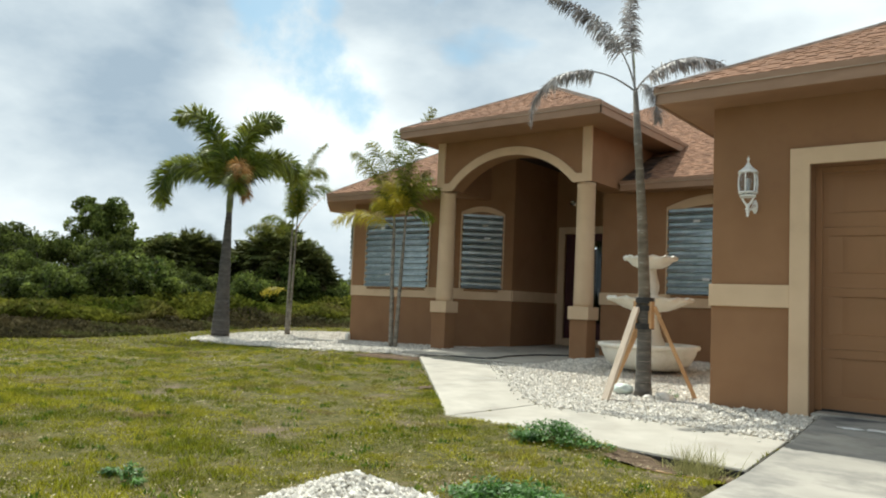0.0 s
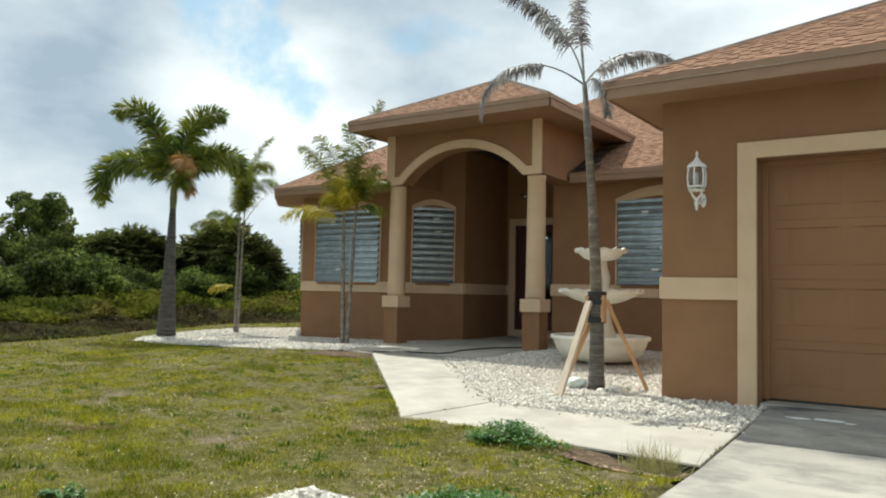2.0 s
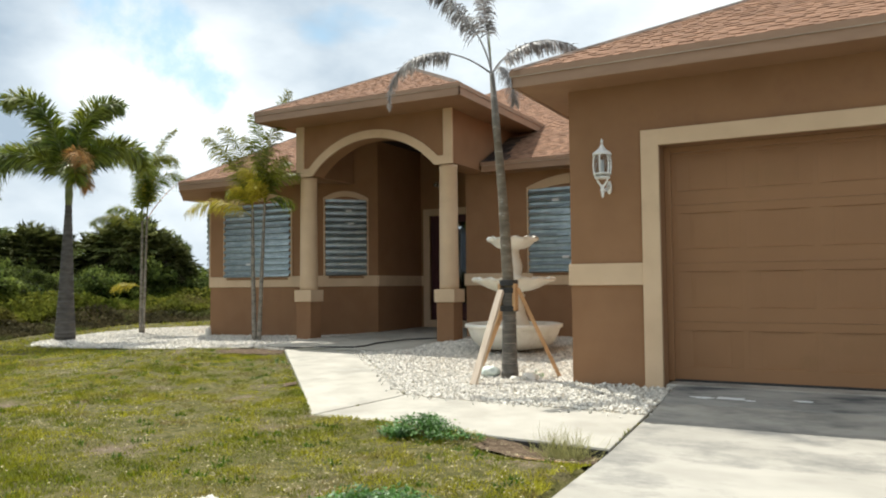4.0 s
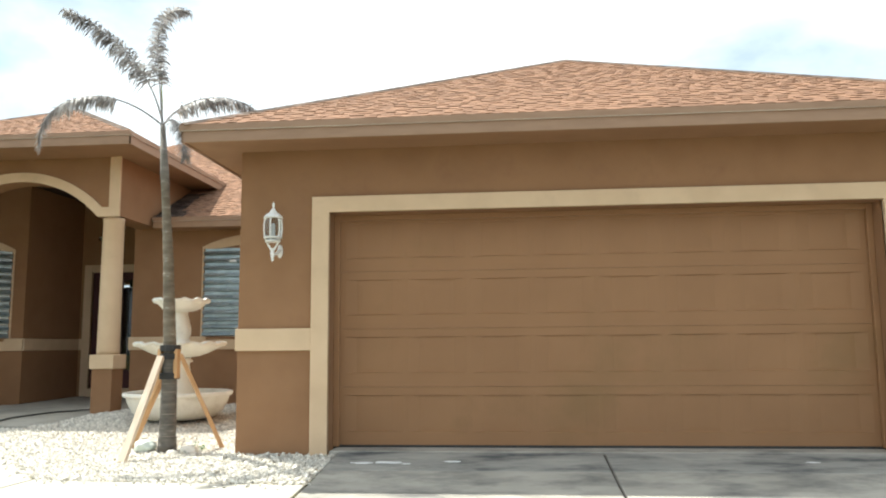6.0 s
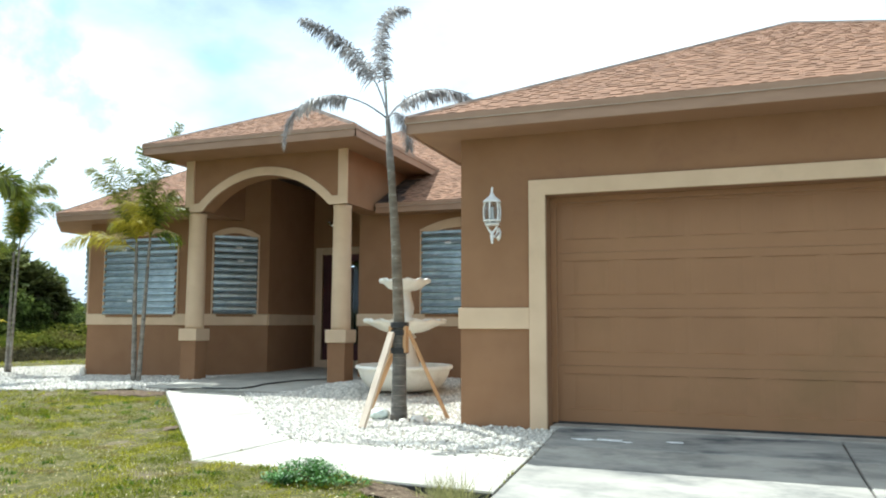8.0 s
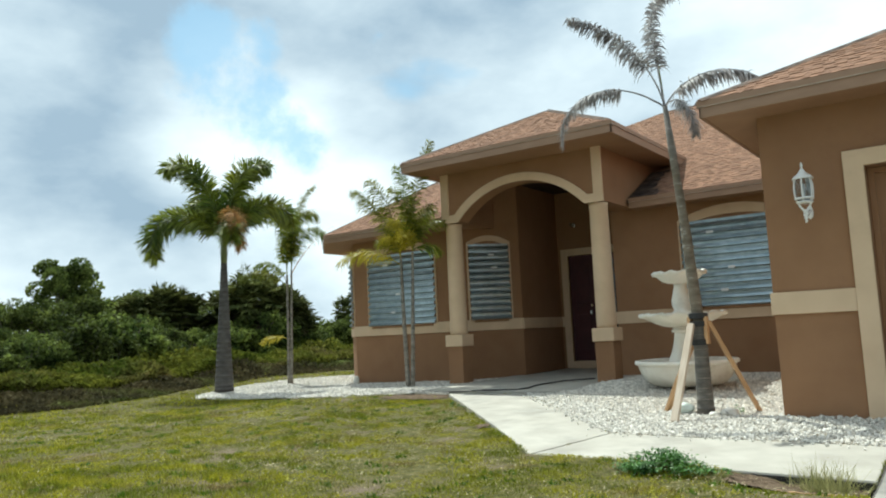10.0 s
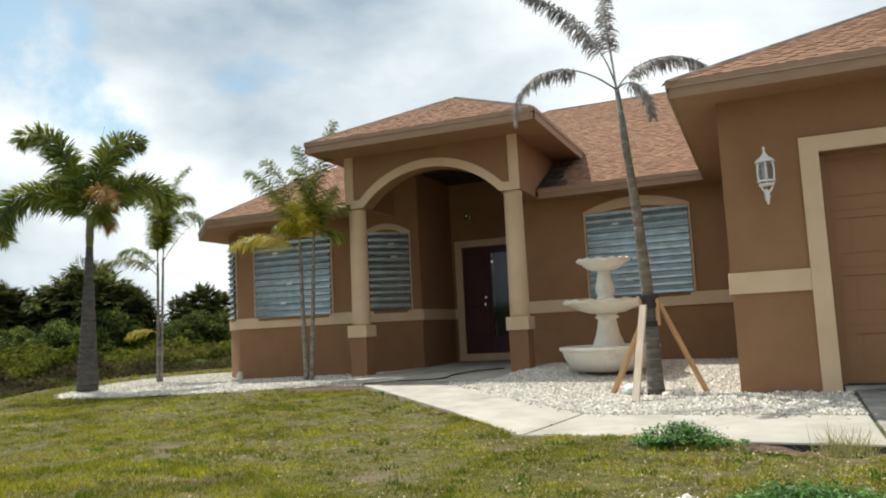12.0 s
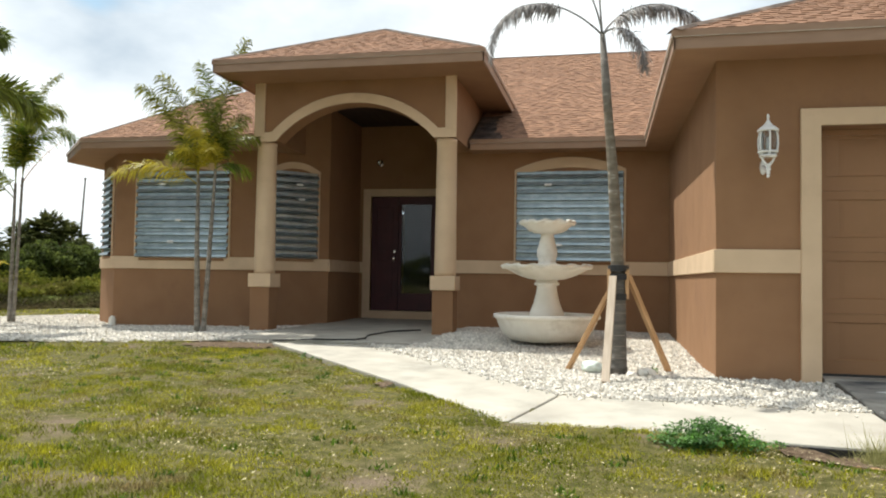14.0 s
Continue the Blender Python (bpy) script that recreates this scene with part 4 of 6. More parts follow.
window("window_1", (WR[0], FRONT_Y), (1, 0), WR[1] - WR[0], 1.085, 2.465, "arched front window closed by corrugated galvanised shutters")
window("window_2", (WL[0], BAY_Y), (1, 0), WL[1] - WL[0], 1.07, 2.475, "wide bay window closed by corrugated galvanised shutters")
s2 = 1 / math.sqrt(2)
window("window_3", (-6.31 + 0.2 * s2, BAY_Y + 0.2 * s2), (1, 1), 0.77, 1.085, 2.50, "narrow bay window closed by corrugated shutters beside the porch", 0.13)
window("window_4", (-9.82 + 0.24 * s2, 5.09 - 0.24 * s2), (1, -1), 0.82, 1.10, 2.48, "narrow corner window closed by corrugated shutters", 0.13)

# ---- garage door ----
garage = thing("garage_door", "closed wide brown sectional garage door with pressed panels", "garage door", at=(DOOR0, 0.235, 0))
gw = DOOR1 - DOOR0
rows_n, cols_n = 4, 8
sh = DOORZ / rows_n
pitch_x = (gw - 0.16) / cols_n
for r in range(rows_n):
    zb, zt = r * sh + 0.0012, (r + 1) * sh - 0.0012
    z0, z1 = zb + 0.125, zt - 0.075
    spans = [(0.08 + c * pitch_x + 0.022, 0.08 + (c + 1) * pitch_x - 0.022) for c in range(cols_n)]
    bm = bmesh.new()
    box(bm, -0.02, gw + 0.02, 0.022, 0.05, zb, zt)
    box(bm, -0.02, gw + 0.02, 0.0, 0.022, zb, z0)
    box(bm, -0.02, gw + 0.02, 0.0, 0.022, z1, zt)
    for x0, x1 in zip([-0.02] + [q for p, q in spans], [p for p, q in spans] + [gw + 0.02]):
        box(bm, x0, x1, 0.0, 0.022, z0, z1)
    sec = part("section", bm, DOORPAINT, garage)
    for x0, x1 in spans:
        bm = bmesh.new()
        rings = []
        for side, low, high, y in ((0.0, 0.0, 0.0, 0.0), (0.11, 0.009, 0.003, 0.014), (0.15, 0.05, 0.05, 0.011)):
            rings.append([bm.verts.new(v) for v in ((x0 + side, y, z0 + low), (x1 - side, y, z0 + low), (x1 - side, y, z1 - high), (x0 + side, y, z1 - high))])
        for a, b in zip(rings, rings[1:]):
            for i in range(4):
                bm.faces.new((a[i], a[(i + 1) % 4], b[(i + 1) % 4], b[i]))
        bm.faces.new(rings[-1])
        part("panel", bm, DOORPAINT, sec)
bm = bmesh.new()
box(bm, -0.02, gw + 0.02, -0.01, 0.06, -0.12, 0.012, 0.004)
part("bottom_seal", bm, STRAP, garage, "black rubber seal")
for x0, x1 in ((0.0, 0.055), (gw - 0.055, gw)):
    bm = bmesh.new()
    box(bm, x0, x1, -0.045, -0.002, 0.0, DOORZ, 0.006)
    part("stop", bm, DOORPAINT, garage)
bm = bmesh.new()
box(bm, 0.055, gw - 0.055, -0.045, -0.002, DOORZ - 0.05, DOORZ, 0.006)
part("stop", bm, DOORPAINT, garage)

# ---- front door ----
front = thing("front_door", "closed maroon double front door with glass in one leaf", "door", at=(-5.25, REC_Y, 0.16))
for x0, x1, z0, z1 in ((-0.15, 0.0, -0.12, 2.285), (1.60, 1.74, -0.12, 2.285), (0.0, 1.60, 2.145, 2.285)):
    bm = bmesh.new()
    box(bm, x0, x1, -0.035, 0.03, z0, z1, 0.008)
    part("frame", bm, TRIM, front, "beige door surround")
bm = bmesh.new()
box(bm, 0.0, 1.60, -0.06, 0.12, -0.15, 0.02, 0.008)
part("sill", bm, TRIM, front)
for x0, x1, lit in ((0.01, 0.52, False), (0.53, 1.59, True)):
    bm = bmesh.new()
    gx0, gx1 = x0 + 0.05, x0 + 0.62
    if not lit:
        box(bm, x0, x1, 0.03, 0.075, 0.025, 2.14, 0.004)
        leaf = part("leaf", bm, MAROON, front, "maroon panelled leaf")
        for z0, z1 in ((0.25, 0.95), (1.15, 1.95)):
            bm = bmesh.new()
            box(bm, x0 + 0.1, x1 - 0.1, 0.02, 0.04, z0, z1, 0.012)
            part("panel", bm, MAROON, leaf)
        bm = bmesh.new()
        tube(bm, [(x1 - 0.06, 0.03, 0.98), (x1 - 0.06, -0.02, 0.98)], [0.03, 0.03], 12)
        tube(bm, [(x1 - 0.06, 0.03, 1.12), (x1 - 0.06, 0.0, 1.12)], [0.03, 0.028], 12)
        lathe(bm, [(0.01, 0.93), (0.03, 0.95), (0.036, 0.98), (0.03, 1.01), (0.01, 1.03)], 12, (x1 - 0.06, -0.045, 0))
        part("handle", bm, BRASS, leaf, "bright metal knob and lock")
    else:
        for bx in ((x0, gx0, 0.025, 2.14), (gx1, x1, 0.025, 2.14), (gx0, gx1, 0.025, 0.35), (gx0, gx1, 2.0, 2.14)):
            box(bm, bx[0], bx[1], 0.03, 0.075, bx[2], bx[3], 0.003)
        leaf = part("leaf", bm, MAROON, front, "maroon leaf with a tall glass light")
        bm = bmesh.new()
        box(bm, gx0 - 0.01, gx1 + 0.01, 0.048, 0.056, 0.34, 2.01)
        part("pane", bm, PANE, leaf, "clear glass")
        # near-black plate in place of an unlit room behind the glass
        bm = bmesh.new()
        box(bm, gx0 - 0.02, gx1 + 0.02, 0.3, 0.32, 0.3, 2.05)
        part("curtain", bm, DARK, leaf, "near-black plate standing in for the unlit room")
# ---- wall lamp ----
lamp = thing("wall_lamp", "white lantern wall lamp with glass on the brown garage wall", "lamp", at=(0.385, -0.225, 1.745))
bm = bmesh.new()
lathe(bm, [(0.005, 0.47), (0.012, 0.445), (0.008, 0.42), (0.02, 0.40), (0.035, 0.375), (0.075, 0.345), (0.088, 0.325), (0.085, 0.318), (0.06, 0.318)], 20)
part("roof", bm, WHITEMETAL, lamp)
bm = bmesh.new()
lathe(bm, [(0.055, 0.125), (0.068, 0.16), (0.073, 0.22), (0.068, 0.29), (0.06, 0.318)], 18)
gl = part("glass", bm, SMOKE, lamp, "smoky bevelled lantern glass", smooth=True)
gl.visible_shadow = False
bm = bmesh.new()
lathe(bm, [(0.012, 0.13), (0.014, 0.2), (0.012, 0.27)], 10)
part("candle", bm, WHITEMETAL, lamp)
for i in range(6):
    a = math.pi / 6 + i * math.pi / 3
    bm = bmesh.new()
    pts = [(r * math.cos(a), r * math.sin(a), z) for r, z in ((0.058, 0.118), (0.074, 0.15), (0.082, 0.21), (0.080, 0.27), (0.07, 0.32))]
    tube(bm, pts, [0.007] * 5, 6)
    part("bar", bm, WHITEMETAL, lamp)
for z, r in ((0.145, 0.078), (0.112, 0.066)):
    bm = bmesh.new()
    lathe(bm, [(r - 0.02, z - 0.010), (r, z - 0.007), (r + 0.006, z), (r, z + 0.008), (r - 0.02, z + 0.010)], 20)
    part("ring", bm, WHITEMETAL, lamp, smooth=True)
for sx in (-1, 1):
    bm = bmesh.new()
    tube(bm, [(sx * 0.05, 0, 0.108), (sx * 0.042, 0, 0.08), (sx * 0.018, 0, 0.045), (0, 0, 0.03)], [0.009, 0.009, 0.010, 0.011], 7)
    part("fork", bm, WHITEMETAL, lamp)
bm = bmesh.new()
lathe(bm, [(0.003, -0.072), (0.011, -0.062), (0.014, -0.052), (0.008, -0.042), (0.017, -0.032), (0.018, -0.024), (0.009, -0.016), (0.021, -0.006), (0.023, 0.004), (0.012, 0.014), (0.019, 0.024), (0.02, 0.032), (0.011, 0.042), (0.004, 0.05)], 14)
part("finial", bm, WHITEMETAL, lamp, smooth=True)
bm = bmesh.new()
tube(bm, [(0, 0, 0.01), (0, 0.05, 0.0), (0, 0.11, 0.012), (0, 0.16, 0.035), (0, 0.205, 0.05)], [0.013, 0.014, 0.014, 0.015, 0.018], 10)
part("arm", bm, WHITEMETAL, lamp, smooth=True)
bm = bmesh.new()
lathe(bm, [(0.05, 0.0), (0.052, 0.008), (0.04, 0.016), (0.03, 0.02)], 20)
bm.transform(Matrix.Translation((0, 0.224, 0.045)) @ Matrix.Rotation(math.pi / 2, 4, "X") @ Matrix.Diagonal((0.5, 1.25, 1, 1)))
part("backplate", bm, WHITEMETAL, lamp, smooth=True)

# small lamp in the porch
pl = thing("porch_lamp", "small round glass lamp over the front door", "lamp", at=(-5.08, 6.618, 2.93))
bm = bmesh.new()
lathe(bm, [(0.05, 0.0), (0.05, 0.012), (0.035, 0.02), (0.02, 0.05)], 16)
bm.transform(Matrix.Rotation(math.pi / 2, 4, "X"))
part("mount", bm, BRASS, pl)
bm = bmesh.new()
bmesh.ops.create_uvsphere(bm, u_segments=14, v_segments=10, radius=0.05, matrix=Matrix.Translation((0, -0.085, 0)))
g2 = part("glass", bm, LAMPGLASS, pl, smooth=True)
g2.visible_shadow = False

# ---- fountain ----
fountain = thing("fountain", "three-tier cream cast-stone fountain standing on white stones", "fountain", at=(-1.655, 2.47, 0.045))
fountain.scale = (1.035, 1.035, 0.965)


def scallop(count, amount):
    def wave(i, a):
        s = 1 - 2 * abs(math.sin(a * count / 2)) ** 1.6 if i in (5, 6, 7) else 0.0
        return (1.0 - amount * s, 0.013 * s + 0.002 * math.cos(a * 5) * (i > 4)) if i in (5, 6, 7) else (1.0, 0.0)
    return wave


bm = bmesh.new()
lathe(bm, [(0.38, 0.0), (0.44, 0.02), (0.52, 0.09), (0.575, 0.20), (0.595, 0.27), (0.60, 0.278), (0.628, 0.288), (0.636, 0.312), (0.628, 0.335), (0.605, 0.34), (0.565, 0.325), (0.55, 0.25), (0.45, 0.15), (0.1, 0.12)], 48)
part("base_bowl", bm, CAST, fountain, smooth=True)
bm = bmesh.new()
lathe(bm, [(0.21, 0.12), (0.21, 0.26), (0.205, 0.34), (0.19, 0.385), (0.155, 0.48), (0.128, 0.60), (0.118, 0.68), (0.118, 0.70), (0.148, 0.708), (0.152, 0.735), (0.13, 0.748), (0.135, 0.82)], 28)
part("lower_stem", bm, CAST, fountain, smooth=True)
bm = bmesh.new()
lathe(bm, [(0.14, 0.775), (0.22, 0.785), (0.33, 0.825), (0.42, 0.875), (0.475, 0.905), (0.52, 0.928), (0.536, 0.965), (0.50, 0.968), (0.42, 0.93), (0.1, 0.89)], 144, wave=scallop(14, 0.034))
part("middle_bowl", bm, CAST, fountain, smooth=True)
bm = bmesh.new()
lathe(bm, [(0.125, 0.88), (0.135, 0.97), (0.115, 0.98), (0.10, 1.01), (0.12, 1.08), (0.122, 1.14), (0.095, 1.25), (0.08, 1.32), (0.08, 1.36), (0.095, 1.365), (0.095, 1.39), (0.085, 1.42)], 24)
part("upper_stem", bm, CAST, fountain, smooth=True)
bm = bmesh.new()
lathe(bm, [(0.09, 1.365), (0.15, 1.372), (0.22, 1.402), (0.258, 1.44), (0.286, 1.468), (0.322, 1.49), (0.334, 1.526), (0.303, 1.528), (0.2, 1.48), (0.04, 1.46)], 120, wave=scallop(12, 0.04))
part("top_bowl", bm, CAST, fountain, smooth=True)


# ---- palms ----
def frond_mesh(bm, base, az, el, length, bend, leaf, count, plume=0.0, droop=0.3, width=0.018, stem=0.012, bare=0.12, twist=0.0, seed=0, side_bend=0.0, forward=0.55, hook=1.25, hang=0.0, ragged=0.16):
    """One feather frond: a stalk that starts at base along (az, el) and bends down by `bend` radians, with leaflets along it."""
    rng = random.Random(seed)
    pts, dirs = [Vector(base)], []
    n = 16
    for i in range(n):
        e = el - bend * ((i + 0.5) / n) ** hook
        a = az + side_bend * (i / n)
        d = Vector((math.cos(e) * math.cos(a), math.cos(e) * math.sin(a), math.sin(e)))
        dirs.append(d)
        pts.append(pts[-1] + d * length / n)
    dirs.append(dirs[-1])
    tube(bm, pts, [stem * (1 - 0.85 * i / n) for i in range(n + 1)], 5)
    for k in range(count):
        t = bare + (1 - bare) * (k + rng.random()) / count
        f = t * n
        i = min(int(f), n - 1)
        p = pts[i].lerp(pts[i + 1], f - i)
        d = dirs[i]
        side = d.cross(Vector((0, 0, 1)))
        side = side.normalized() if side.length > 0.05 else Vector((1, 0, 0))
        up = side.cross(d).normalized()
        ll = leaf * (0.35 + 0.65 * math.sin(math.pi * min(1.0, 0.12 + 0.86 * t)) ** 0.7) * (0.8 + 0.4 * rng.random())
        for sgn in (-1, 1):
            roll = plume * math.pi * (rng.random() - 0.5) * 2 + twist
            out = side * sgn * math.cos(roll) + up * math.sin(roll) * (1 if plume else sgn)
            way = (out + d * (forward + 0.35 * rng.random()) + up * 0.15 * (1 - plume) + Vector((rng.gauss(0, ragged), rng.gauss(0, ragged), rng.gauss(0, ragged) - hang))).normalized()
            w = width * (0.7 + 0.6 * rng.random())
            across = d * w * 0.5
            sag = droop * (0.7 + 0.6 * rng.random())
            mid_p = p + way * ll * 0.38 - Vector((0, 0, sag * ll * 0.10))
            far_p = p + way * ll * 0.70 - Vector((0, 0, sag * ll * 0.36))
            tip = p + way * ll * 0.93 - Vector((0, 0, sag * ll * 0.80))
            v = [bm.verts.new(q) for q in (p - across * 0.5, p + across * 0.5, mid_p + across, mid_p - across, far_p + across * 0.7, far_p - across * 0.7, tip)]
            bm.faces.new((v[0], v[1], v[2], v[3]))
            bm.faces.new((v[3], v[2], v[4], v[5]))
            bm.faces.new((v[5], v[4], v[6]))


def palm_trunk(points, radii, material, parent, rings=0.085, segments=14, name="trunk"):
    """A trunk with raised leaf-scar rings."""
    bm = bmesh.new()
    pts, rad = [], []
    for (p, q), (r0, r1) in zip(zip(points, points[1:]), zip(radii, radii[1:])):
        p, q = Vector(p), Vector(q)
        k = max(2, int((q - p).length / rings))
        for i in range(k):
            t = i / k
            r = r0 + (r1 - r0) * t
            pts += [p.lerp(q, t), p.lerp(q, t + 0.8 / k), p.lerp(q, t + 0.9 / k)]
            rad += [r * 0.985, r * 0.97, r * 1.03]
    pts.append(Vector(points[-1]))
    rad.append(radii[-1])
    tube(bm, pts, rad, segments)
    return part(name, bm, material, parent, smooth=True)


def add_frond(parent, material, label="", **kw):
    bm = bmesh.new()
    frond_mesh(bm, **kw)
    mesh = bpy.data.meshes.new("frond")
    bm.to_mesh(mesh)
    bm.free()
    return link_ob("frond", mesh, material, parent, label)


D = math.radians
# foxtail palm beside the far end of the stone bed
p1 = thing("foxtail_palm", "green foxtail palm with a swollen grey trunk on white stones", "palm tree", "palms before the house", at=(-10.7, 2.28, -0.06))
palm_trunk([(0, 0, 0), (0.0, 0, 0.12), (0.01, 0, 0.7), (0.03, 0, 1.7), (0.05, 0, 2.52)], [0.185, 0.18, 0.142, 0.096, 0.058], TRUNK_GREY, p1)
bm = bmesh.new()
tube(bm, [(0.05, 0, 2.50), (0.055, 0, 2.72), (0.06, 0, 3.02), (0.065, 0, 3.2)], [0.058, 0.072, 0.055, 0.035], 12)
part("crownshaft", bm, SHAFT, p1, "smooth green crownshaft", smooth=True)
# AX runs across the line of sight from the drive
AX = D(52)
for az, el, ln, bend, hook, seed in ((AX + D(178), D(40), 2.1, D(175), 1.7, 1), (AX + D(172), D(72), 2.15, D(150), 4.2, 2), (AX + D(4), D(78), 1.95, D(120), 4.0, 3),
                                     (AX - D(6), D(52), 1.85, D(150), 2.0, 4), (AX + D(95), D(55), 1.4, D(120), 1.8, 5), (AX - D(80), D(40), 1.0, D(130), 1.4, 6), (AX + D(135), D(66), 1.3, D(110), 2.2, 11), (AX + D(40), D(64), 1.3, D(120), 2.2, 12)):
    add_frond(p1, FROND_DEEP, base=(0.06, 0, 3.08), az=az, el=el, length=ln, bend=bend, leaf=0.42, count=400, plume=0.9, droop=0.35, width=0.027, forward=0.5, stem=0.024, bare=0.06, seed=seed, hook=hook, hang=0.04)
add_frond(p1, FROND_BROWN, "drying orange-brown frond", base=(0.06, 0, 3.15), az=AX - D(72), el=D(66), length=1.05, bend=D(150), leaf=0.38, count=260, plume=1.0, droop=0.8, width=0.022, stem=0.02, bare=0.1, seed=8)
add_frond(p1, FROND_BROWN, "drying brown flower stalk", base=(0.06, 0, 3.0), az=AX - D(40), el=D(35), length=0.6, bend=D(130), leaf=0.24, count=110, plume=1.0, droop=0.9, width=0.022, stem=0.02, bare=0.05, seed=9)
add_frond(p1, FROND, "unopened spear leaf", base=(0.06, 0, 3.3), az=AX, el=D(82), length=1.45, bend=D(4), leaf=0.03, count=8, stem=0.013, seed=7)


def slim_palm(name, label, at, stems, fronds, material=TRUNK, fine=0.8):
    p = thing(name, label, "palm tree", "palms before the house", at=at)
    for pts, r0, r1 in stems:
        palm_trunk(pts, [r0 - (r0 - r1) * i / (len(pts) - 1) for i in range(len(pts))], material, p, 0.11, 10)
    for k, (base, az, el, ln, bend, hook, leaf, mat) in enumerate(fronds):
        add_frond(p, mat, "" if mat in (FROND, FROND_LIGHT) else "yellowing frond" if mat is FROND_YELLOW else "dry brown frond", base=base, az=az, el=el, length=ln, bend=bend, leaf=leaf * fine,
                  count=12 if leaf < 0.1 else int(92 * ln), plume=0.35, droop=0.7, width=0.0145, stem=0.010, bare=0.14, hook=hook, forward=0.8, seed=20 + k + int(abs(at[0]) * 10), hang=0.12, ragged=0.1)
    return p


t1, t2 = (0.02, 0.0, 2.35), (0.14, 0.02, 2.45)
slim_palm("slim_palm", "slim twin-stemmed palm with drooping green fronds on white stones", (-10.84, 4.12, -0.05),
          [([(0, 0, 0), (0.01, 0, 1.2), t1], 0.036, 0.022), ([(0.06, 0.02, 0), (0.10, 0.02, 1.2), t2], 0.032, 0.020)],
          [(t1, AX + D(10), D(89), 1.75, D(150), 4.5, 0.44, FROND), (t2, AX - D(15), D(88), 1.7, D(165), 4.2, 0.44, FROND_LIGHT), (t1, AX + D(175), D(88), 1.7, D(150), 4.8, 0.42, FROND),
           (t2, AX + D(95), D(88), 1.6, D(160), 4.0, 0.44, FROND_YELLOW), (t1, AX - D(70), D(86), 1.5, D(165), 3.6, 0.44, FROND), (t2, AX + D(20), D(86), 2.1, D(50), 2.6, 0.24, FROND_LIGHT),
           ((0.12, 0, 2.3), AX - D(5), D(66), 1.5, D(34), 1.0, 0.06, FROND_BROWN), ((0.0, 0, 2.1), AX + D(172), D(50), 1.15, D(95), 1.4, 0.27, FROND_LIGHT),
           ((0.0, 0, 2.2), AX + D(150), D(66), 1.0, D(105), 1.6, 0.27, FROND), ((0.0, 0, 0.95), AX + D(178), D(25), 0.6, D(70), 1.4, 0.22, FROND_YELLOW),
           (t2, AX - D(30), D(84), 1.5, D(160), 2.2, 0.40, FROND)], TRUNK_PALE)
t1, t2 = (-0.05, 0.0, 2.30), (0.22, 0.0, 2.38)
BX = D(30)
slim_palm("slim_palm", "slim twin-stemmed palm with yellow-green fronds before the bay window", (-6.69, 3.0, -0.06),
          [([(0, 0, 0), (-0.04, 0, 1.3), t1], 0.044, 0.024), ([(0.09, 0.01, 0), (0.17, 0.0, 1.4), t2], 0.040, 0.021)],
          [(t1, BX + D(172), D(72), 1.55, D(46), 1.9, 0.34, FROND_LIGHT), (t1, BX + D(160), D(82), 1.6, D(40), 1.9, 0.40, FROND_LIGHT), (t2, BX + D(8), D(88), 2.0, D(24), 1.6, 0.36, FROND_LIGHT),
           (t2, BX + D(140), D(88), 1.6, D(26), 1.9, 0.34, FROND), ((-0.05, 0, 2.15), BX + D(175), D(40), 1.25, D(80), 1.3, 0.26, FROND_YELLOW),
           (t2, BX - D(5), D(72), 0.85, D(90), 1.7, 0.26, FROND_LIGHT), (t2, BX - D(30), D(82), 0.95, D(70), 2.0, 0.28, FROND_LIGHT), (t1, BX - D(70), D(78), 0.66, D(90), 1.5, 0.30, FROND_YELLOW),
           (t2, BX - D(100), D(72), 0.6, D(110), 1.3, 0.30, FROND_YELLOW), (t1, BX - D(120), D(74), 0.62, D(95), 1.4, 0.30, FROND_YELLOW), (t1, BX + D(90), D(80), 0.9, D(60), 1.6, 0.30, FROND),
           (t2, BX + D(40), D(82), 0.95, D(70), 1.8, 0.28, FROND), (t2, BX + D(5), D(45), 0.55, D(95), 1.0, 0.22, FROND), (t2, BX + D(190), D(82), 0.75, D(80), 2.0, 0.32, FROND_YELLOW),
           (t1, BX + D(200), D(74), 0.55, D(100), 1.5, 0.28, FROND_LIGHT), (t2, BX + D(200), D(87), 1.2, D(40), 1.8, 0.28, FROND_LIGHT)], TRUNK_PALE, 0.95)

# tall staked palm with dying fronds before the garage corner
p4 = thing("staked_palm", "tall thin palm with dead grey fronds propped by timber stakes", "palm tree", "palms before the house", at=(-0.845, 0.40, -0.09))
crown = (-0.145, 0.0, 3.25)
palm_trunk([(0.02, 0, 0), (0.02, 0, 0.15), (0.02, 0, 0.9)], [0.092, 0.082, 0.067], TRUNK_LOW, p4, name="trunk_base")
palm_trunk([(0.02, 0, 0.895), (-0.035, 0, 1.9), (-0.085, 0, 2.5)], [0.064, 0.05, 0.04], TRUNK_DARK, p4)
bm = bmesh.new()
tube(bm, [(-0.085, 0, 2.49), (-0.105, 0, 2.75), crown], [0.041, 0.042, 0.026], 12)
part("crownshaft", bm, TRUNK, p4, "grey-green crownshaft", smooth=True)
for z, rad in ((0.16, 0.0835), (0.27, 0.0815), (0.37, 0.080), (0.46, 0.0785), (0.58, 0.0765), (0.66, 0.075), (0.81, 0.072)):
    bm = bmesh.new()
    lathe(bm, [(rad - 0.01, z - 0.005), (rad + 0.001, z - 0.003), (rad + 0.001, z + 0.003), (rad - 0.01, z + 0.005)], 18, (0.02, 0, 0))
    part("leaf_scar", bm, TRUNK_PALE, p4, "pale leaf-scar ring")
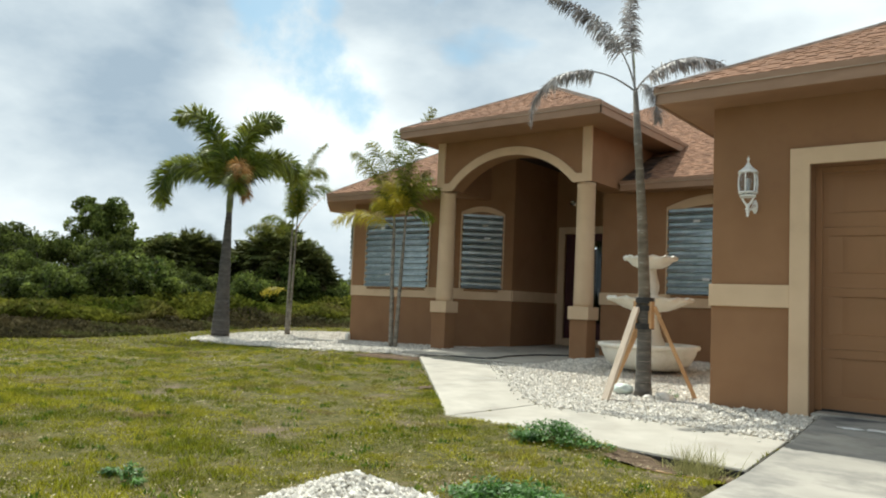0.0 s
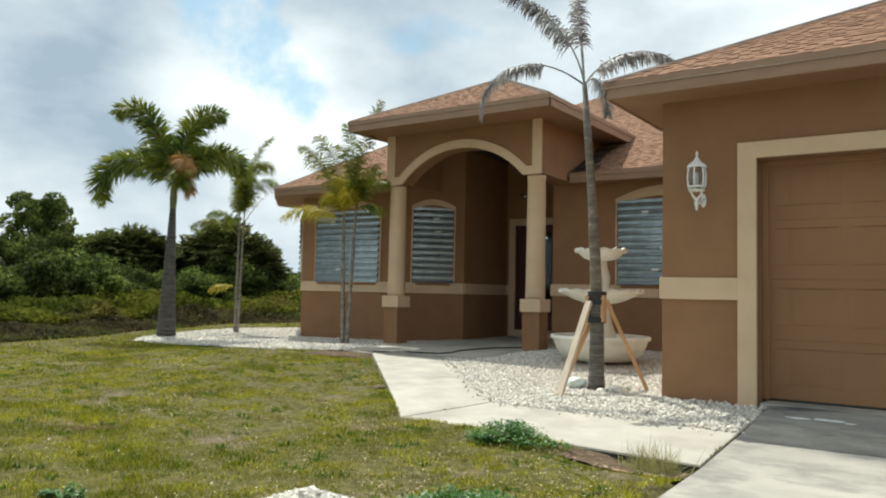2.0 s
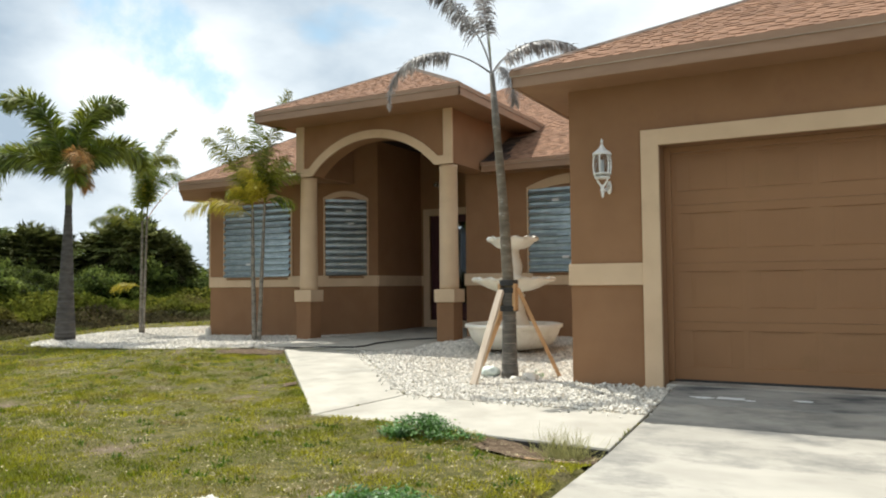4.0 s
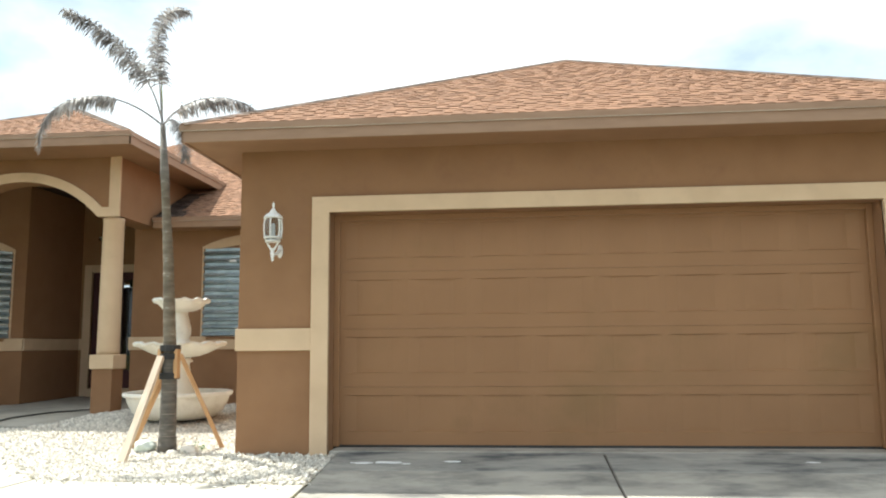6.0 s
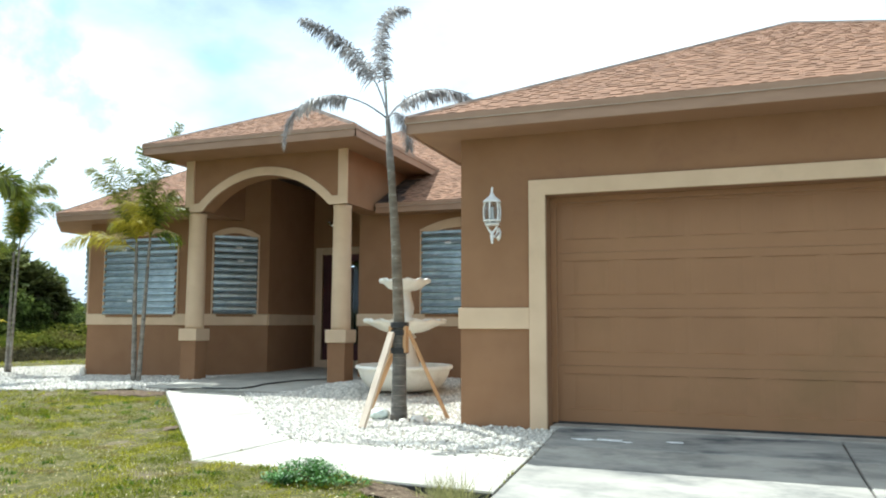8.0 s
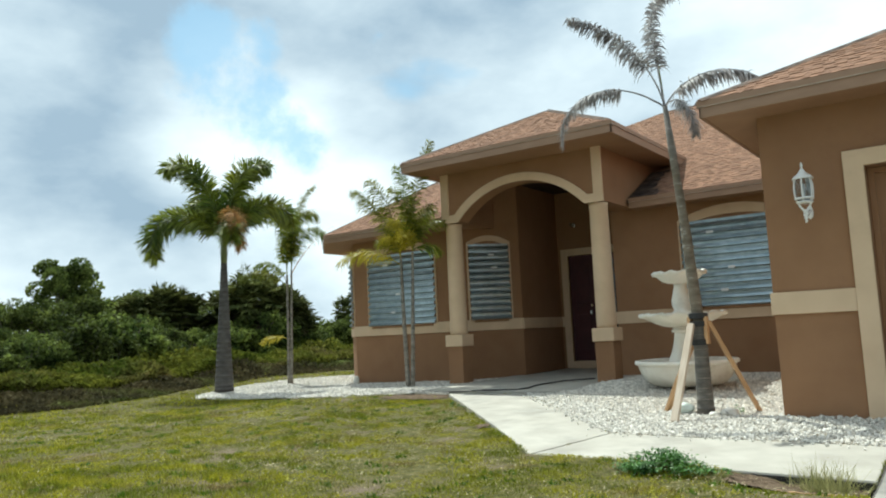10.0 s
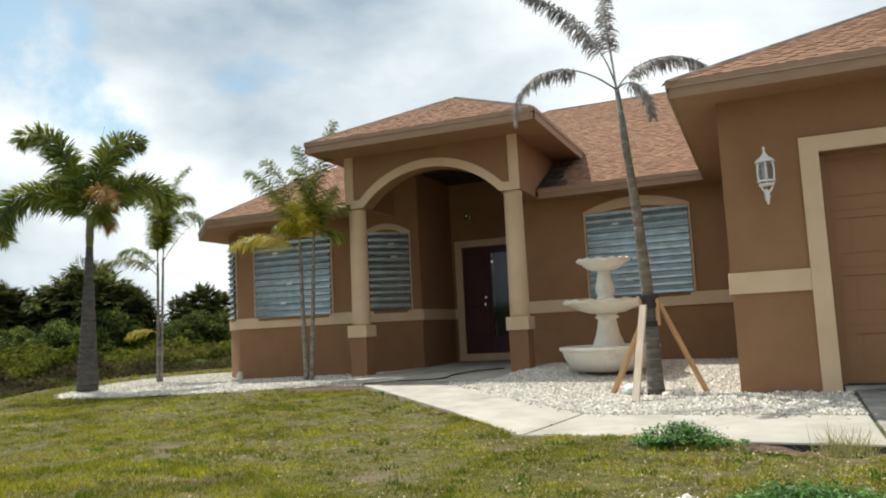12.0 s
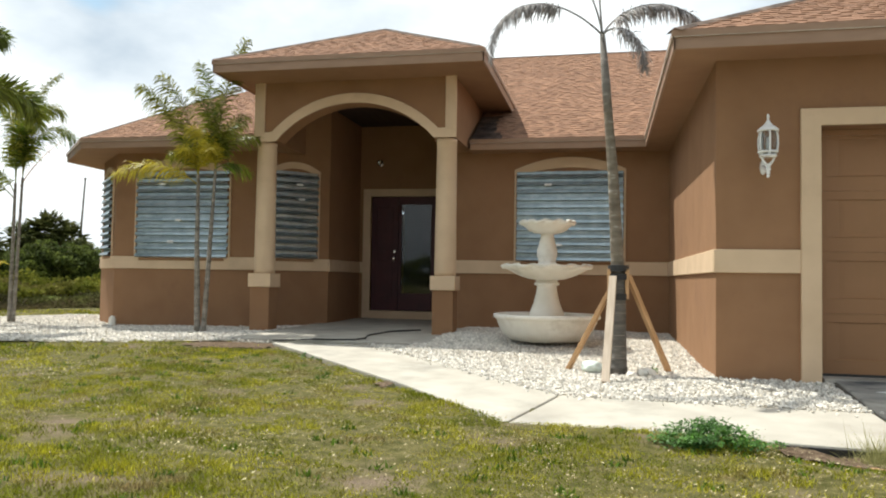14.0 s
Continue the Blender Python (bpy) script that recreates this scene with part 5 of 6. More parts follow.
CX = D(23)
for az, el, ln, bend, leaf, count, bare, hook, hang, seed in ((CX + D(180), D(80), 1.55, D(62), 0.15, 230, 0.30, 1.0, 0.3, 1), (CX + D(8), D(96), 1.45, D(130), 0.15, 230, 0.30, 6.0, 0.15, 6),
                                                              (CX + D(182), D(38), 1.55, D(142), 0.12, 210, 0.32, 1.5, 0.7, 2), (CX - D(8), D(60), 1.36, D(122), 0.13, 190, 0.14, 1.0, 0.8, 3),
                                                              (CX - D(60), D(44), 0.78, D(136), 0.14, 130, 0.22, 0.6, 0.6, 4)):
    add_frond(p4, FROND_DEAD, "dead grey frond", base=crown, az=az, el=el, length=ln, bend=bend, leaf=leaf, count=count, plume=0.5 if hang < 0.5 else 0.25, droop=0.8, width=0.013, stem=0.011, bare=bare, seed=seed, forward=0.5,
              hook=hook, hang=hang, ragged=0.36)
add_frond(p4, FROND, "unopened spear leaf", base=crown, az=D(170), el=D(86), length=1.05, bend=D(2), leaf=0.02, count=4, stem=0.008, seed=5)
for z, h in ((1.0, 0.028), (0.92, 0.026), (0.73, 0.028)):
    bm = bmesh.new()
    lathe(bm, [(0.072, z - h - 0.003), (0.098, z - h), (0.098, z + h), (0.072, z + h + 0.003)], 16, (0.02, 0, 0))
    part("strap", bm, STRAP, p4, "black webbing strap")


def stake(foot, head, material=LUMBER, label="raw timber stake leaning on a palm trunk"):
    foot, head = Vector(foot), Vector(head)
    d = head - foot
    m = Matrix.Translation((foot + head) / 2) @ d.to_track_quat("Z", "Y").to_matrix().to_4x4()
    bm = bmesh.new()
    box_at(bm, Matrix.Identity(4), 0.07, 0.04, d.length, 0.003)
    ob = part("stake", bm, material, None)
    ob.matrix_world = m
    return tagged(ob, label, "stake", "stakes round the palm")


stake((-0.94, -0.24, -0.09), (-0.875, 0.31, 0.83), LUMBER_GLARE, "timber stake leaning on a palm trunk, coloured pale for glare")
stake((-1.30, 0.60, -0.09), (-0.90, 0.47, 0.70))
stake((-0.34, 0.60, -0.09), (-0.735, 0.43, 0.85))
for x in (-0.91, -0.745):
    bm = bmesh.new()
    box(bm, x - 0.018, x + 0.018, 0.34, 0.42, 0.62, 0.90, 0.003)
    tagged(part("batten", bm, LUMBER, None), "short timber batten strapped to the palm trunk", "batten", "battens round the palm")
# ---- stones ----
ico_bm = bmesh.new()
bmesh.ops.create_icosphere(ico_bm, subdivisions=1, radius=1.0)
ico_bm.verts.ensure_lookup_table()
ICO_V = np.array([v.co[:] for v in ico_bm.verts], np.float32)
ICO_F = np.array([[v.index for v in f.verts] for f in ico_bm.faces], np.int32)
ico_bm.free()
rng = np.random.default_rng(7)


def turns(n, flat=0.6):
    q = rng.normal(size=(n, 4))
    q[:, 1:3] *= flat
    q /= np.linalg.norm(q, axis=1, keepdims=True)
    w, x, y, z = q.T
    return np.stack([np.stack([1 - 2 * (y * y + z * z), 2 * (x * y - z * w), 2 * (x * z + y * w)], 1),
                     np.stack([2 * (x * y + z * w), 1 - 2 * (x * x + z * z), 2 * (y * z - x * w)], 1),
                     np.stack([2 * (x * z - y * w), 2 * (y * z + x * w), 1 - 2 * (x * x + y * y)], 1)], 1)


def stones(px, py, pz, size):
    n = len(px)
    s = size * np.exp(rng.normal(0, 0.28, n))
    shape = np.stack([s * rng.uniform(0.9, 1.35, n), s * rng.uniform(0.7, 1.0, n), s * rng.uniform(0.42, 0.7, n)], 1)
    v = ICO_V[None] * (1 + rng.uniform(-0.28, 0.25, (n, len(ICO_V), 1))) * shape[:, None]
    v = np.einsum("nij,nkj->nki", turns(n), v) + np.stack([px, py, pz], 1)[:, None]
    f = ICO_F[None] + (np.arange(n) * len(ICO_V))[:, None, None]
    return v.reshape(-1, 3), f.reshape(-1, 3)


def scatter(poly, per_m2):
    xs, ys = [p[0] for p in poly], [p[1] for p in poly]
    n = int((max(xs) - min(xs)) * (max(ys) - min(ys)) * per_m2)
    x, y = rng.uniform(min(xs), max(xs), n), rng.uniform(min(ys), max(ys), n)
    k = inside(x, y, poly)
    return x[k], y[k]


def bed_z(x, y):
    x, y = np.asarray(x, float), np.asarray(y, float)
    wall_gap = np.where(x > 0, np.maximum(-y, 0), np.where(y > 0, np.abs(x), np.hypot(x, y)))
    return walk_zv(x, y) - 0.010 + 0.085 * np.exp(-wall_gap / 0.5) * np.clip((2.5 - y) / 2.5, 0, 1) + 0.065 * np.clip((y - 0.9) / 1.6, 0, 1) * (x > -3.2) + 0.03 * np.clip((y - 1.5) / 2, 0, 1) * (x <= -3.2) - 0.07 * np.clip((-5.0 - x) / 4.0, 0, 1)


def stone_bed(name, poly, per_m2, size, label):
    x, y = scatter(poly, per_m2)
    bed = thing(name, label, "gravel", kind="stuff")
    bm = bmesh.new()
    nx, ny = 26, 26
    xs = np.linspace(min(p[0] for p in poly), max(p[0] for p in poly), nx)
    ys = np.linspace(min(p[1] for p in poly), max(p[1] for p in poly), ny)
    f = bm.faces.new([bm.verts.new((px, py, 0)) for px, py in poly])
    for xx in xs[1:-1]:
        bmesh.ops.bisect_plane(bm, geom=bm.verts[:] + bm.edges[:] + bm.faces[:], plane_co=(xx, 0, 0), plane_no=(1, 0, 0))
    for yy in ys[1:-1]:
        bmesh.ops.bisect_plane(bm, geom=bm.verts[:] + bm.edges[:] + bm.faces[:], plane_co=(0, yy, 0), plane_no=(0, 1, 0))
    for v in bm.verts:
        v.co.z = float(bed_z(v.co.x, v.co.y)) - 0.01
    part("base", bm, BEDSOIL, bed)
    v, f = stones(x, y, bed_z(x, y) + rng.uniform(-0.004, 0.010, len(x)), size)
    tagged(link_ob("stones", fast_mesh("stones", v, f, False), STONE, bed), kind="stuff")
    return bed


stone_bed("gravel_bed_right", BED_RIGHT, 3300, 0.0118, "bed of white crushed stones beside the path")
stone_bed("gravel_bed_left", BED_LEFT, 1350, 0.0155, "bed of white crushed stones under the bay window")

# heap of stones on the lawn
HX, HY = 0.12, -4.75
heap = thing("stone_heap", "low heap of loose white stones on the lawn", "stone heap", at=(0, 0, 0))


def heap_z(x, y):
    """A pointed heap with a long low spread towards the drive."""
    wave = 0.05 * np.sin(9 * x + 3) * np.sin(8 * y) + 0.03 * np.sin(21 * x - 13 * y)
    cone = 0.19 * np.clip(1 - np.sqrt(0.006 + ((x + 0.11) / 0.53) ** 2 + ((y + 4.56) / 0.46) ** 2) + wave, 0, 1) ** 0.95
    low = 0.085 * np.clip(1 - np.hypot((x - 0.50) / 0.85, (y + 4.80) / 0.62) + wave, 0, 1) ** 0.5
    return np.maximum(cone, low)


n = 22000
x, y = rng.uniform(HX - 1.05, HX + 1.05, n), rng.uniform(HY - 0.75, HY + 0.75, n)
k = (heap_z(x, y) > 0.0) & (x < 0.93)
x, y = x[k], y[k]
z = lawn_z(x, y) + heap_z(x, y)
front_row = (y < HY + 0.35) & (y > HY - 0.2)
pick = np.zeros(len(x), bool)
pick[np.flatnonzero(front_row & (x > -0.6) & (x < -0.05))[:290]] = True
v, f = stones(x[~pick], y[~pick], z[~pick] + rng.uniform(-0.01, 0.012, (~pick).sum()), 0.0135)
tagged(link_ob("gravel", fast_mesh("gravel", v, f, False), STONE, heap), kind="stuff")
gx, gy = np.meshgrid(np.linspace(HX - 1.0, HX + 1.0, 40), np.linspace(HY - 0.7, HY + 0.7, 30))
gv = np.stack([gx.ravel(), gy.ravel(), (lawn_z(gx, gy) + heap_z(gx, gy) * 0.95).ravel() - 0.02], 1)
i = (np.arange(29)[:, None] * 40 + np.arange(39)[None]).ravel()
body = heap_z(gx, gy).ravel()
i = i[(body[i] > 0.01) & (body[i + 41] > 0.01) & (gx.ravel()[i + 1] < 0.93)]
link_ob("core", fast_mesh("core", gv, np.stack([i, i + 1, i + 41, i + 40], 1), True), BEDSOIL, heap)
protos = []
for s in range(8):
    v, f = stones(np.zeros(1), np.zeros(1), np.zeros(1), 0.0145)
    mesh = fast_mesh("stone", v, f, False)
    mesh.materials.append(STONE_ONE)
    protos.append(mesh)
for a, b, c in zip(x[pick], y[pick], z[pick]):
    ob = new("stone", random.choice(protos))
    ob.parent = heap
    ob.matrix_basis = pose(a, b, c + 0.01, 0, 0, random.uniform(0, 360))


def rock(at, size, label, material=CAST):
    bm = bmesh.new()
    bmesh.ops.create_icosphere(bm, subdivisions=3, radius=size)
    for v in bm.verts:
        v.co *= 1 + 0.25 * noise.noise(v.co * (1.6 / size) + Vector(at))
        v.co.z *= 0.62
    ob = part("rock", bm, material, None, smooth=True)
    ob.location = at
    return tagged(ob, label, "rock", "rocks by the palm")


rock((-1.06, 0.42, -0.03), 0.10, "pale green rounded stone at the foot of the palm", PALEGREEN)
rock((-0.56, 0.30, -0.055), 0.085, "rounded white rock at the foot of the palm")
rock((-0.70, 0.24, -0.07), 0.05, "small white rock at the foot of the palm")
bm = bmesh.new()
lathe(bm, [(0.05, 0.0), (0.058, 0.03), (0.055, 0.11), (0.045, 0.15), (0.02, 0.172), (0.004, 0.176)], 14)
marker = part("marker_stone", bm, CAST, None, smooth=True)
marker.location = (-8.80, 4.02, float(bed_z(-8.80, 4.02)) - 0.005)
tagged(marker, "small upright white marker stone by the house corner", "marker")


# ---- grass ----
def blades(x, y, height, width, zf):
    n = len(x)
    a = rng.uniform(0, 2 * math.pi, n)
    lean = rng.uniform(0.2, 1.05, n)
    h = height * rng.uniform(0.5, 1.3, n)
    b = rng.uniform(0, 2 * math.pi, n)
    z = zf(x, y)
    w = width * rng.uniform(0.7, 1.3, n) / 2
    p = np.stack([x, y, z - 0.004], 1)
    side = np.stack([np.cos(a) * w, np.sin(a) * w, np.zeros(n)], 1)
    tip = p + np.stack([np.cos(b) * h * lean, np.sin(b) * h * lean, h * np.sqrt(np.maximum(0.1, 1 - lean ** 2 * 0.8))], 1)
    v = np.stack([p - side, p + side, tip], 1).reshape(-1, 3)
    return v, np.arange(3 * n).reshape(-1, 3)


def free_of_paving(x, y):
    k = np.ones(len(x), bool)
    for poly in (DRIVEWAY, WALK_A, WALK_B, PORCH, BED_RIGHT, BED_LEFT):
        k &= ~inside(x, y, poly)
    k &= ~((x > -9.8) & (y > 4.2)) & ~inside(x, y, [(-1.62, -1.98), (-1.55, -1.98), (-1.26, -0.92), (-1.33, -0.92)])
    k &= ~((x > 0.02) & (x < 0.93) & (y > -2.46 + 0.07 * np.sin(9 * x) + 0.05 * np.sin(23 * x)) & (lumps(x, y, 11, 1.2) < 1.2)) & ~((x > -6.1) & (x < -4.75) & (y > 1.18 + 0.12 * np.sin(7 * x)) & (lumps(x, y, 9, 0.2) < 0.9))
    return k


def lumps(x, y, s, seed):
    return np.sin(x * s + seed) * np.cos(y * s * 1.13 + 2 * seed) + 0.6 * np.sin(x * s * 2.3 + y * s * 1.7 + 3 * seed)


def field(x, y, size, seed):
    """Smooth random values over the plan, -1 to 1."""
    g = np.random.default_rng(seed).uniform(-1, 1, (97, 89))
    u, v = x / size + 500.0, y / size + 500.0
    i, j = np.floor(u).astype(int), np.floor(v).astype(int)
    fu, fv = u - i, v - j
    fu, fv = fu * fu * (3 - 2 * fu), fv * fv * (3 - 2 * fv)
    a, b, c, e = g[i % 97, j % 89], g[(i + 1) % 97, j % 89], g[i % 97, (j + 1) % 89], g[(i + 1) % 97, (j + 1) % 89]
    return (a * (1 - fu) + b * fu) * (1 - fv) + (c * (1 - fu) + e * fu) * fv


allv, allf, base = [], [], 0
for x0, x1, y0, y1, density, hh, ww in ((-5.5, 1.0, -6.3, -1.0, 8000, 0.029, 0.0075), (-9, 0.9, -9.5, -6.3, 1100, 0.036, 0.010), (-9, -5.5, -6.3, 0.0, 3800, 0.031, 0.010),
                                        (-5.5, -1.0, -1.0, 1.9, 5000, 0.030, 0.009), (-13, -9, -6, 3, 1300, 0.04, 0.015), (-9, -5.5, 0.0, 2.2, 2000, 0.036, 0.013),
                                        (-22, -13, -8, 9, 420, 0.05, 0.022), (-13, -9.8, 3, 10, 600, 0.045, 0.018)):
    n = int((x1 - x0) * (y1 - y0) * density)
    x, y = rng.uniform(x0, x1, n), rng.uniform(y0, y1, n)
    keep = free_of_paving(x, y) & (rng.uniform(-1.3, 1.0, n) < 1.1 * field(x, y, 1.1, 1) + 1.1 * field(x, y, 0.33, 2) + 1.6 * field(x, y, 0.09, 3) + np.interp(x, [-6.0, -3.0], [0.2, 0.55])) & (heap_z(x, y) <= 0)
    x, y = x[keep], y[keep]
    v, f = blades(x, y, hh * (1 + 0.45 * field(x, y, 0.7, 4) + 0.65 * field(x, y, 0.17, 5)), ww, lawn_z)
    allv.append(v)
    allf.append(f + base)
    base += len(v)
lawn = link_ob("grass", fast_mesh("grass", np.concatenate(allv), np.concatenate(allf)), GRASS)
tagged(lawn, "short patchy green lawn with dry brown spots", "grass", kind="stuff")


# small broad-leaved tufts in the lawn
n = 9000
tx, ty = rng.uniform(-8.5, 0.9, n // 22), rng.uniform(-6.5, 1.6, n // 22)
x, y = np.repeat(tx, 22) + rng.normal(0, 0.028, n // 22 * 22), np.repeat(ty, 22) + rng.normal(0, 0.022, n // 22 * 22)
keep = free_of_paving(x, y) & (heap_z(x, y) <= 0) & np.repeat(field(tx, ty, 1.4, 12) > -0.25, 22)
v, f = blades(x[keep], y[keep], 0.042, 0.014, lawn_z)
tagged(link_ob("lawn_tufts", fast_mesh("lawn_tufts", v, f), TUFT), "darker green broad-leaved tufts in the lawn", "grass", kind="stuff")

# dry leaf litter and clippings in the lawn
n = 70000
x, y = rng.uniform(-9, 0.92, n), rng.uniform(-7, 1.6, n)
keep = ~(inside(x, y, WALK_A) | inside(x, y, WALK_B) | inside(x, y, BED_LEFT) | inside(x, y, BED_RIGHT)) & (heap_z(x, y) <= 0) & (1.3 * field(x, y, 0.8, 6) + rng.uniform(-1, 1, n) > np.interp(x, [-6.5, -2.5], [0.9, 0.0]))
x, y = x[keep], y[keep]
n = len(x)
a = rng.uniform(0, 2 * math.pi, n)
s = rng.uniform(0.004, 0.012, n)
tilt = rng.uniform(-0.4, 0.4, n)
c = np.stack([x, y, lawn_z(x, y) + rng.uniform(0.010, 0.034, n)], 1)
u = np.stack([np.cos(a) * s, np.sin(a) * s, s * tilt], 1)
w = np.stack([-np.sin(a) * s * 0.4, np.cos(a) * s * 0.4, s * tilt * 0.5], 1)
litter = link_ob("leaf_litter", fast_mesh("leaf_litter", np.stack([c - u, c + w, c + u, c - w], 1).reshape(-1, 3), np.arange(4 * n).reshape(-1, 4)), LITTER)
tagged(litter, "scattered pale dry leaves and clippings in the grass", "leaf litter", kind="stuff")

# loose stones strayed from the beds
px, py = [], []
for ring in (BED_RIGHT[1:5], BED_LEFT[:13], WALK_B[1:3]):
    for (xa, ya), (xb, yb) in zip(ring, ring[1:]):
        k = int(math.hypot(xb - xa, yb - ya) * 38)
        t = rng.uniform(0, 1, k)
        px += list(xa + (xb - xa) * t + rng.normal(0, 0.07, k))
        py += list(ya + (yb - ya) * t + rng.normal(0, 0.07, k))
px, py = np.array(px), np.array(py)
pave = inside(px, py, WALK_A) | inside(px, py, WALK_B) | inside(px, py, DRIVEWAY)
pz = np.where(pave, walk_zv(px, py) + 0.006, np.maximum(lawn_z(px, py) + 0.01, bed_z(px, py)))
pz = np.where(inside(px, py, DRIVEWAY), [paved_z(a, b) + 0.006 for a, b in zip(px, py)], pz)
v, f = stones(px, py, pz, 0.012)
tagged(link_ob("loose_stones", fast_mesh("loose_stones", v, f, False), STONE), "white stones strayed over the edge of the beds", "gravel", kind="stuff")


def weed(at, radius, height, count, label):
    """A low clump of broad-leaved weed, sprig by sprig."""
    sprigs = max(3, count // 90)
    v, f = [], []
    for k in range(sprigs):
        g = rng.uniform(0, 2 * math.pi)
        q = radius * math.sqrt((k + 0.5) / sprigs)
        cx, cy = q * math.cos(g) * 1.5, q * math.sin(g)
        top = height * (1.1 - 0.75 * (q / radius) ** 2) * rng.uniform(0.75, 1.2)
        for i in range(count // sprigs):
            h = rng.uniform(0.1, 1.0) ** 0.7 * top
            spread = radius * 0.42
            c = np.array([cx + rng.normal(0, spread * 0.5), cy + rng.normal(0, spread * 0.4), h])
            u = np.array([rng.normal(), rng.normal(), rng.normal(0.25, 0.45)])
            u /= np.linalg.norm(u)
            w = np.cross(u, [rng.normal(0, 0.4), rng.normal(0, 0.4), 1.0])
            w /= np.linalg.norm(w)
            s = rng.uniform(0.008, 0.018)
            j = len(v)
            v += [c - u * s, c + w * s * 0.45, c + u * s * 1.2, c - w * s * 0.45]
            f.append((j, j + 1, j + 2, j + 3))
    clump = link_ob("weed", fast_mesh("weed", np.array(v), np.array(f)), WEED)
    clump.location = (at[0], at[1], float(lawn_z(at[0], at[1])))
    return tagged(clump, label, "weed", "weeds on the lawn", kind="stuff")


weed((-0.34, -2.28), 0.20, 0.14, 3400, "dark green broad-leaved weed clump by the path")
weed((0.02, -2.16), 0.09, 0.07, 160, "small green weed clump at the path edge")
weed((0.38, -3.93), 0.23, 0.11, 3800, "dark green broad-leaved weed clump by the stone heap")
weed((-1.47, -4.93), 0.11, 0.075, 620, "small green weed tuft in the lawn")
weed((-3.95, 0.45), 0.06, 0.08, 80, "small green weed at the path edge")

weed((-0.47, 0.36), 0.09, 0.11, 110, "small dark weed beside the palm foot")

# dark dry twigs beside the palm foot
tr = random.Random(31)
bm = bmesh.new()
for k in range(9):
    g = tr.uniform(0, 2 * math.pi)
    foot = Vector((-0.60 + tr.gauss(0, 0.05), 0.30 + tr.gauss(0, 0.04), float(bed_z(-0.6, 0.3))))
    way = Vector((math.cos(g), math.sin(g), tr.uniform(0.3, 1.4))).normalized() * tr.uniform(0.07, 0.16)
    tube(bm, [foot, foot + way * 0.5 + Vector((0, 0, 0.008)), foot + way], [0.004, 0.003, 0.002], 5)
tagged(part("dry_twigs", bm, BARK, None), "dark dry twigs on white stones beside a palm", "twigs", kind="stuff")

# fallen twig on the bare soil
bm = bmesh.new()
pts = [Vector((0.42 + 0.05 * k, -2.40 + 0.018 * math.sin(2.1 * k), 0)) for k in range(8)]
tube(bm, [Vector((p.x, p.y, float(lawn_z(p.x, p.y)) + 0.016)) for p in pts], [0.006] * 8, 6)
tagged(part("twig", bm, LUMBER, None), "pale dry twig lying on the bare soil", "twig")

# dry tuft by the drive corner
n = 420
tx, ty = rng.normal(0.66, 0.085, n), rng.normal(-2.16, 0.04, n)
v, f = blades(tx, ty, 0.21, 0.006, lawn_z)
tuft = link_ob("grass_tuft", fast_mesh("grass_tuft", v, f), PALEGRASS)
tagged(tuft, "pale dry grass tuft beside the path", "grass", kind="stuff")

# ---- cable on the porch ----
bm = bmesh.new()
pts = [(-4.93, 1.70, 0.0), (-4.5, 1.95, 0.01), (-4.0, 2.05, 0.012), (-3.95, 2.3, 0.014), (-4.05, 2.9, 0.02), (-3.95, 3.5, 0.025), (-3.6, 3.9, 0.03)]
fine = []
for p, q in zip(pts, pts[1:]):
    fine += [Vector(p).lerp(Vector(q), k / 4) + Vector((0.015 * math.sin(7 * k + p[0] * 9), 0.015 * math.cos(5 * k), 0)) for k in range(4)]
fine.append(Vector(pts[-1]))
tube(bm, fine, [0.011] * len(fine), 6)
tagged(part("cable", bm, STRAP, None), "black cable lying over the porch floor", "cable")


# ---- trees and brush behind ----
def leaf_cloud(centres, radii, count, size, seed):
    g = np.random.default_rng(seed)
    k = g.integers(0, len(centres), count)
    d = g.normal(size=(count, 3))
    d /= np.linalg.norm(d, axis=1, keepdims=True)
    c = np.array(centres)[k] + d * (np.array(radii)[k] * g.uniform(0.45, 1.08, count) ** 0.6)[:, None] * np.array([1, 1, 0.8])
    u = g.normal(size=(count, 3))
    u /= np.linalg.norm(u, axis=1, keepdims=True)
    w = np.cross(u, g.normal(size=(count, 3)))
    w /= np.linalg.norm(w, axis=1, keepdims=True)
    s = (size * g.uniform(0.6, 1.4, count))[:, None]
    v = np.stack([c - u * s, c + w * s * 0.45, c + u * s, c - w * s * 0.45], 1).reshape(-1, 3)
    return v, np.arange(4 * count).reshape(-1, 4)


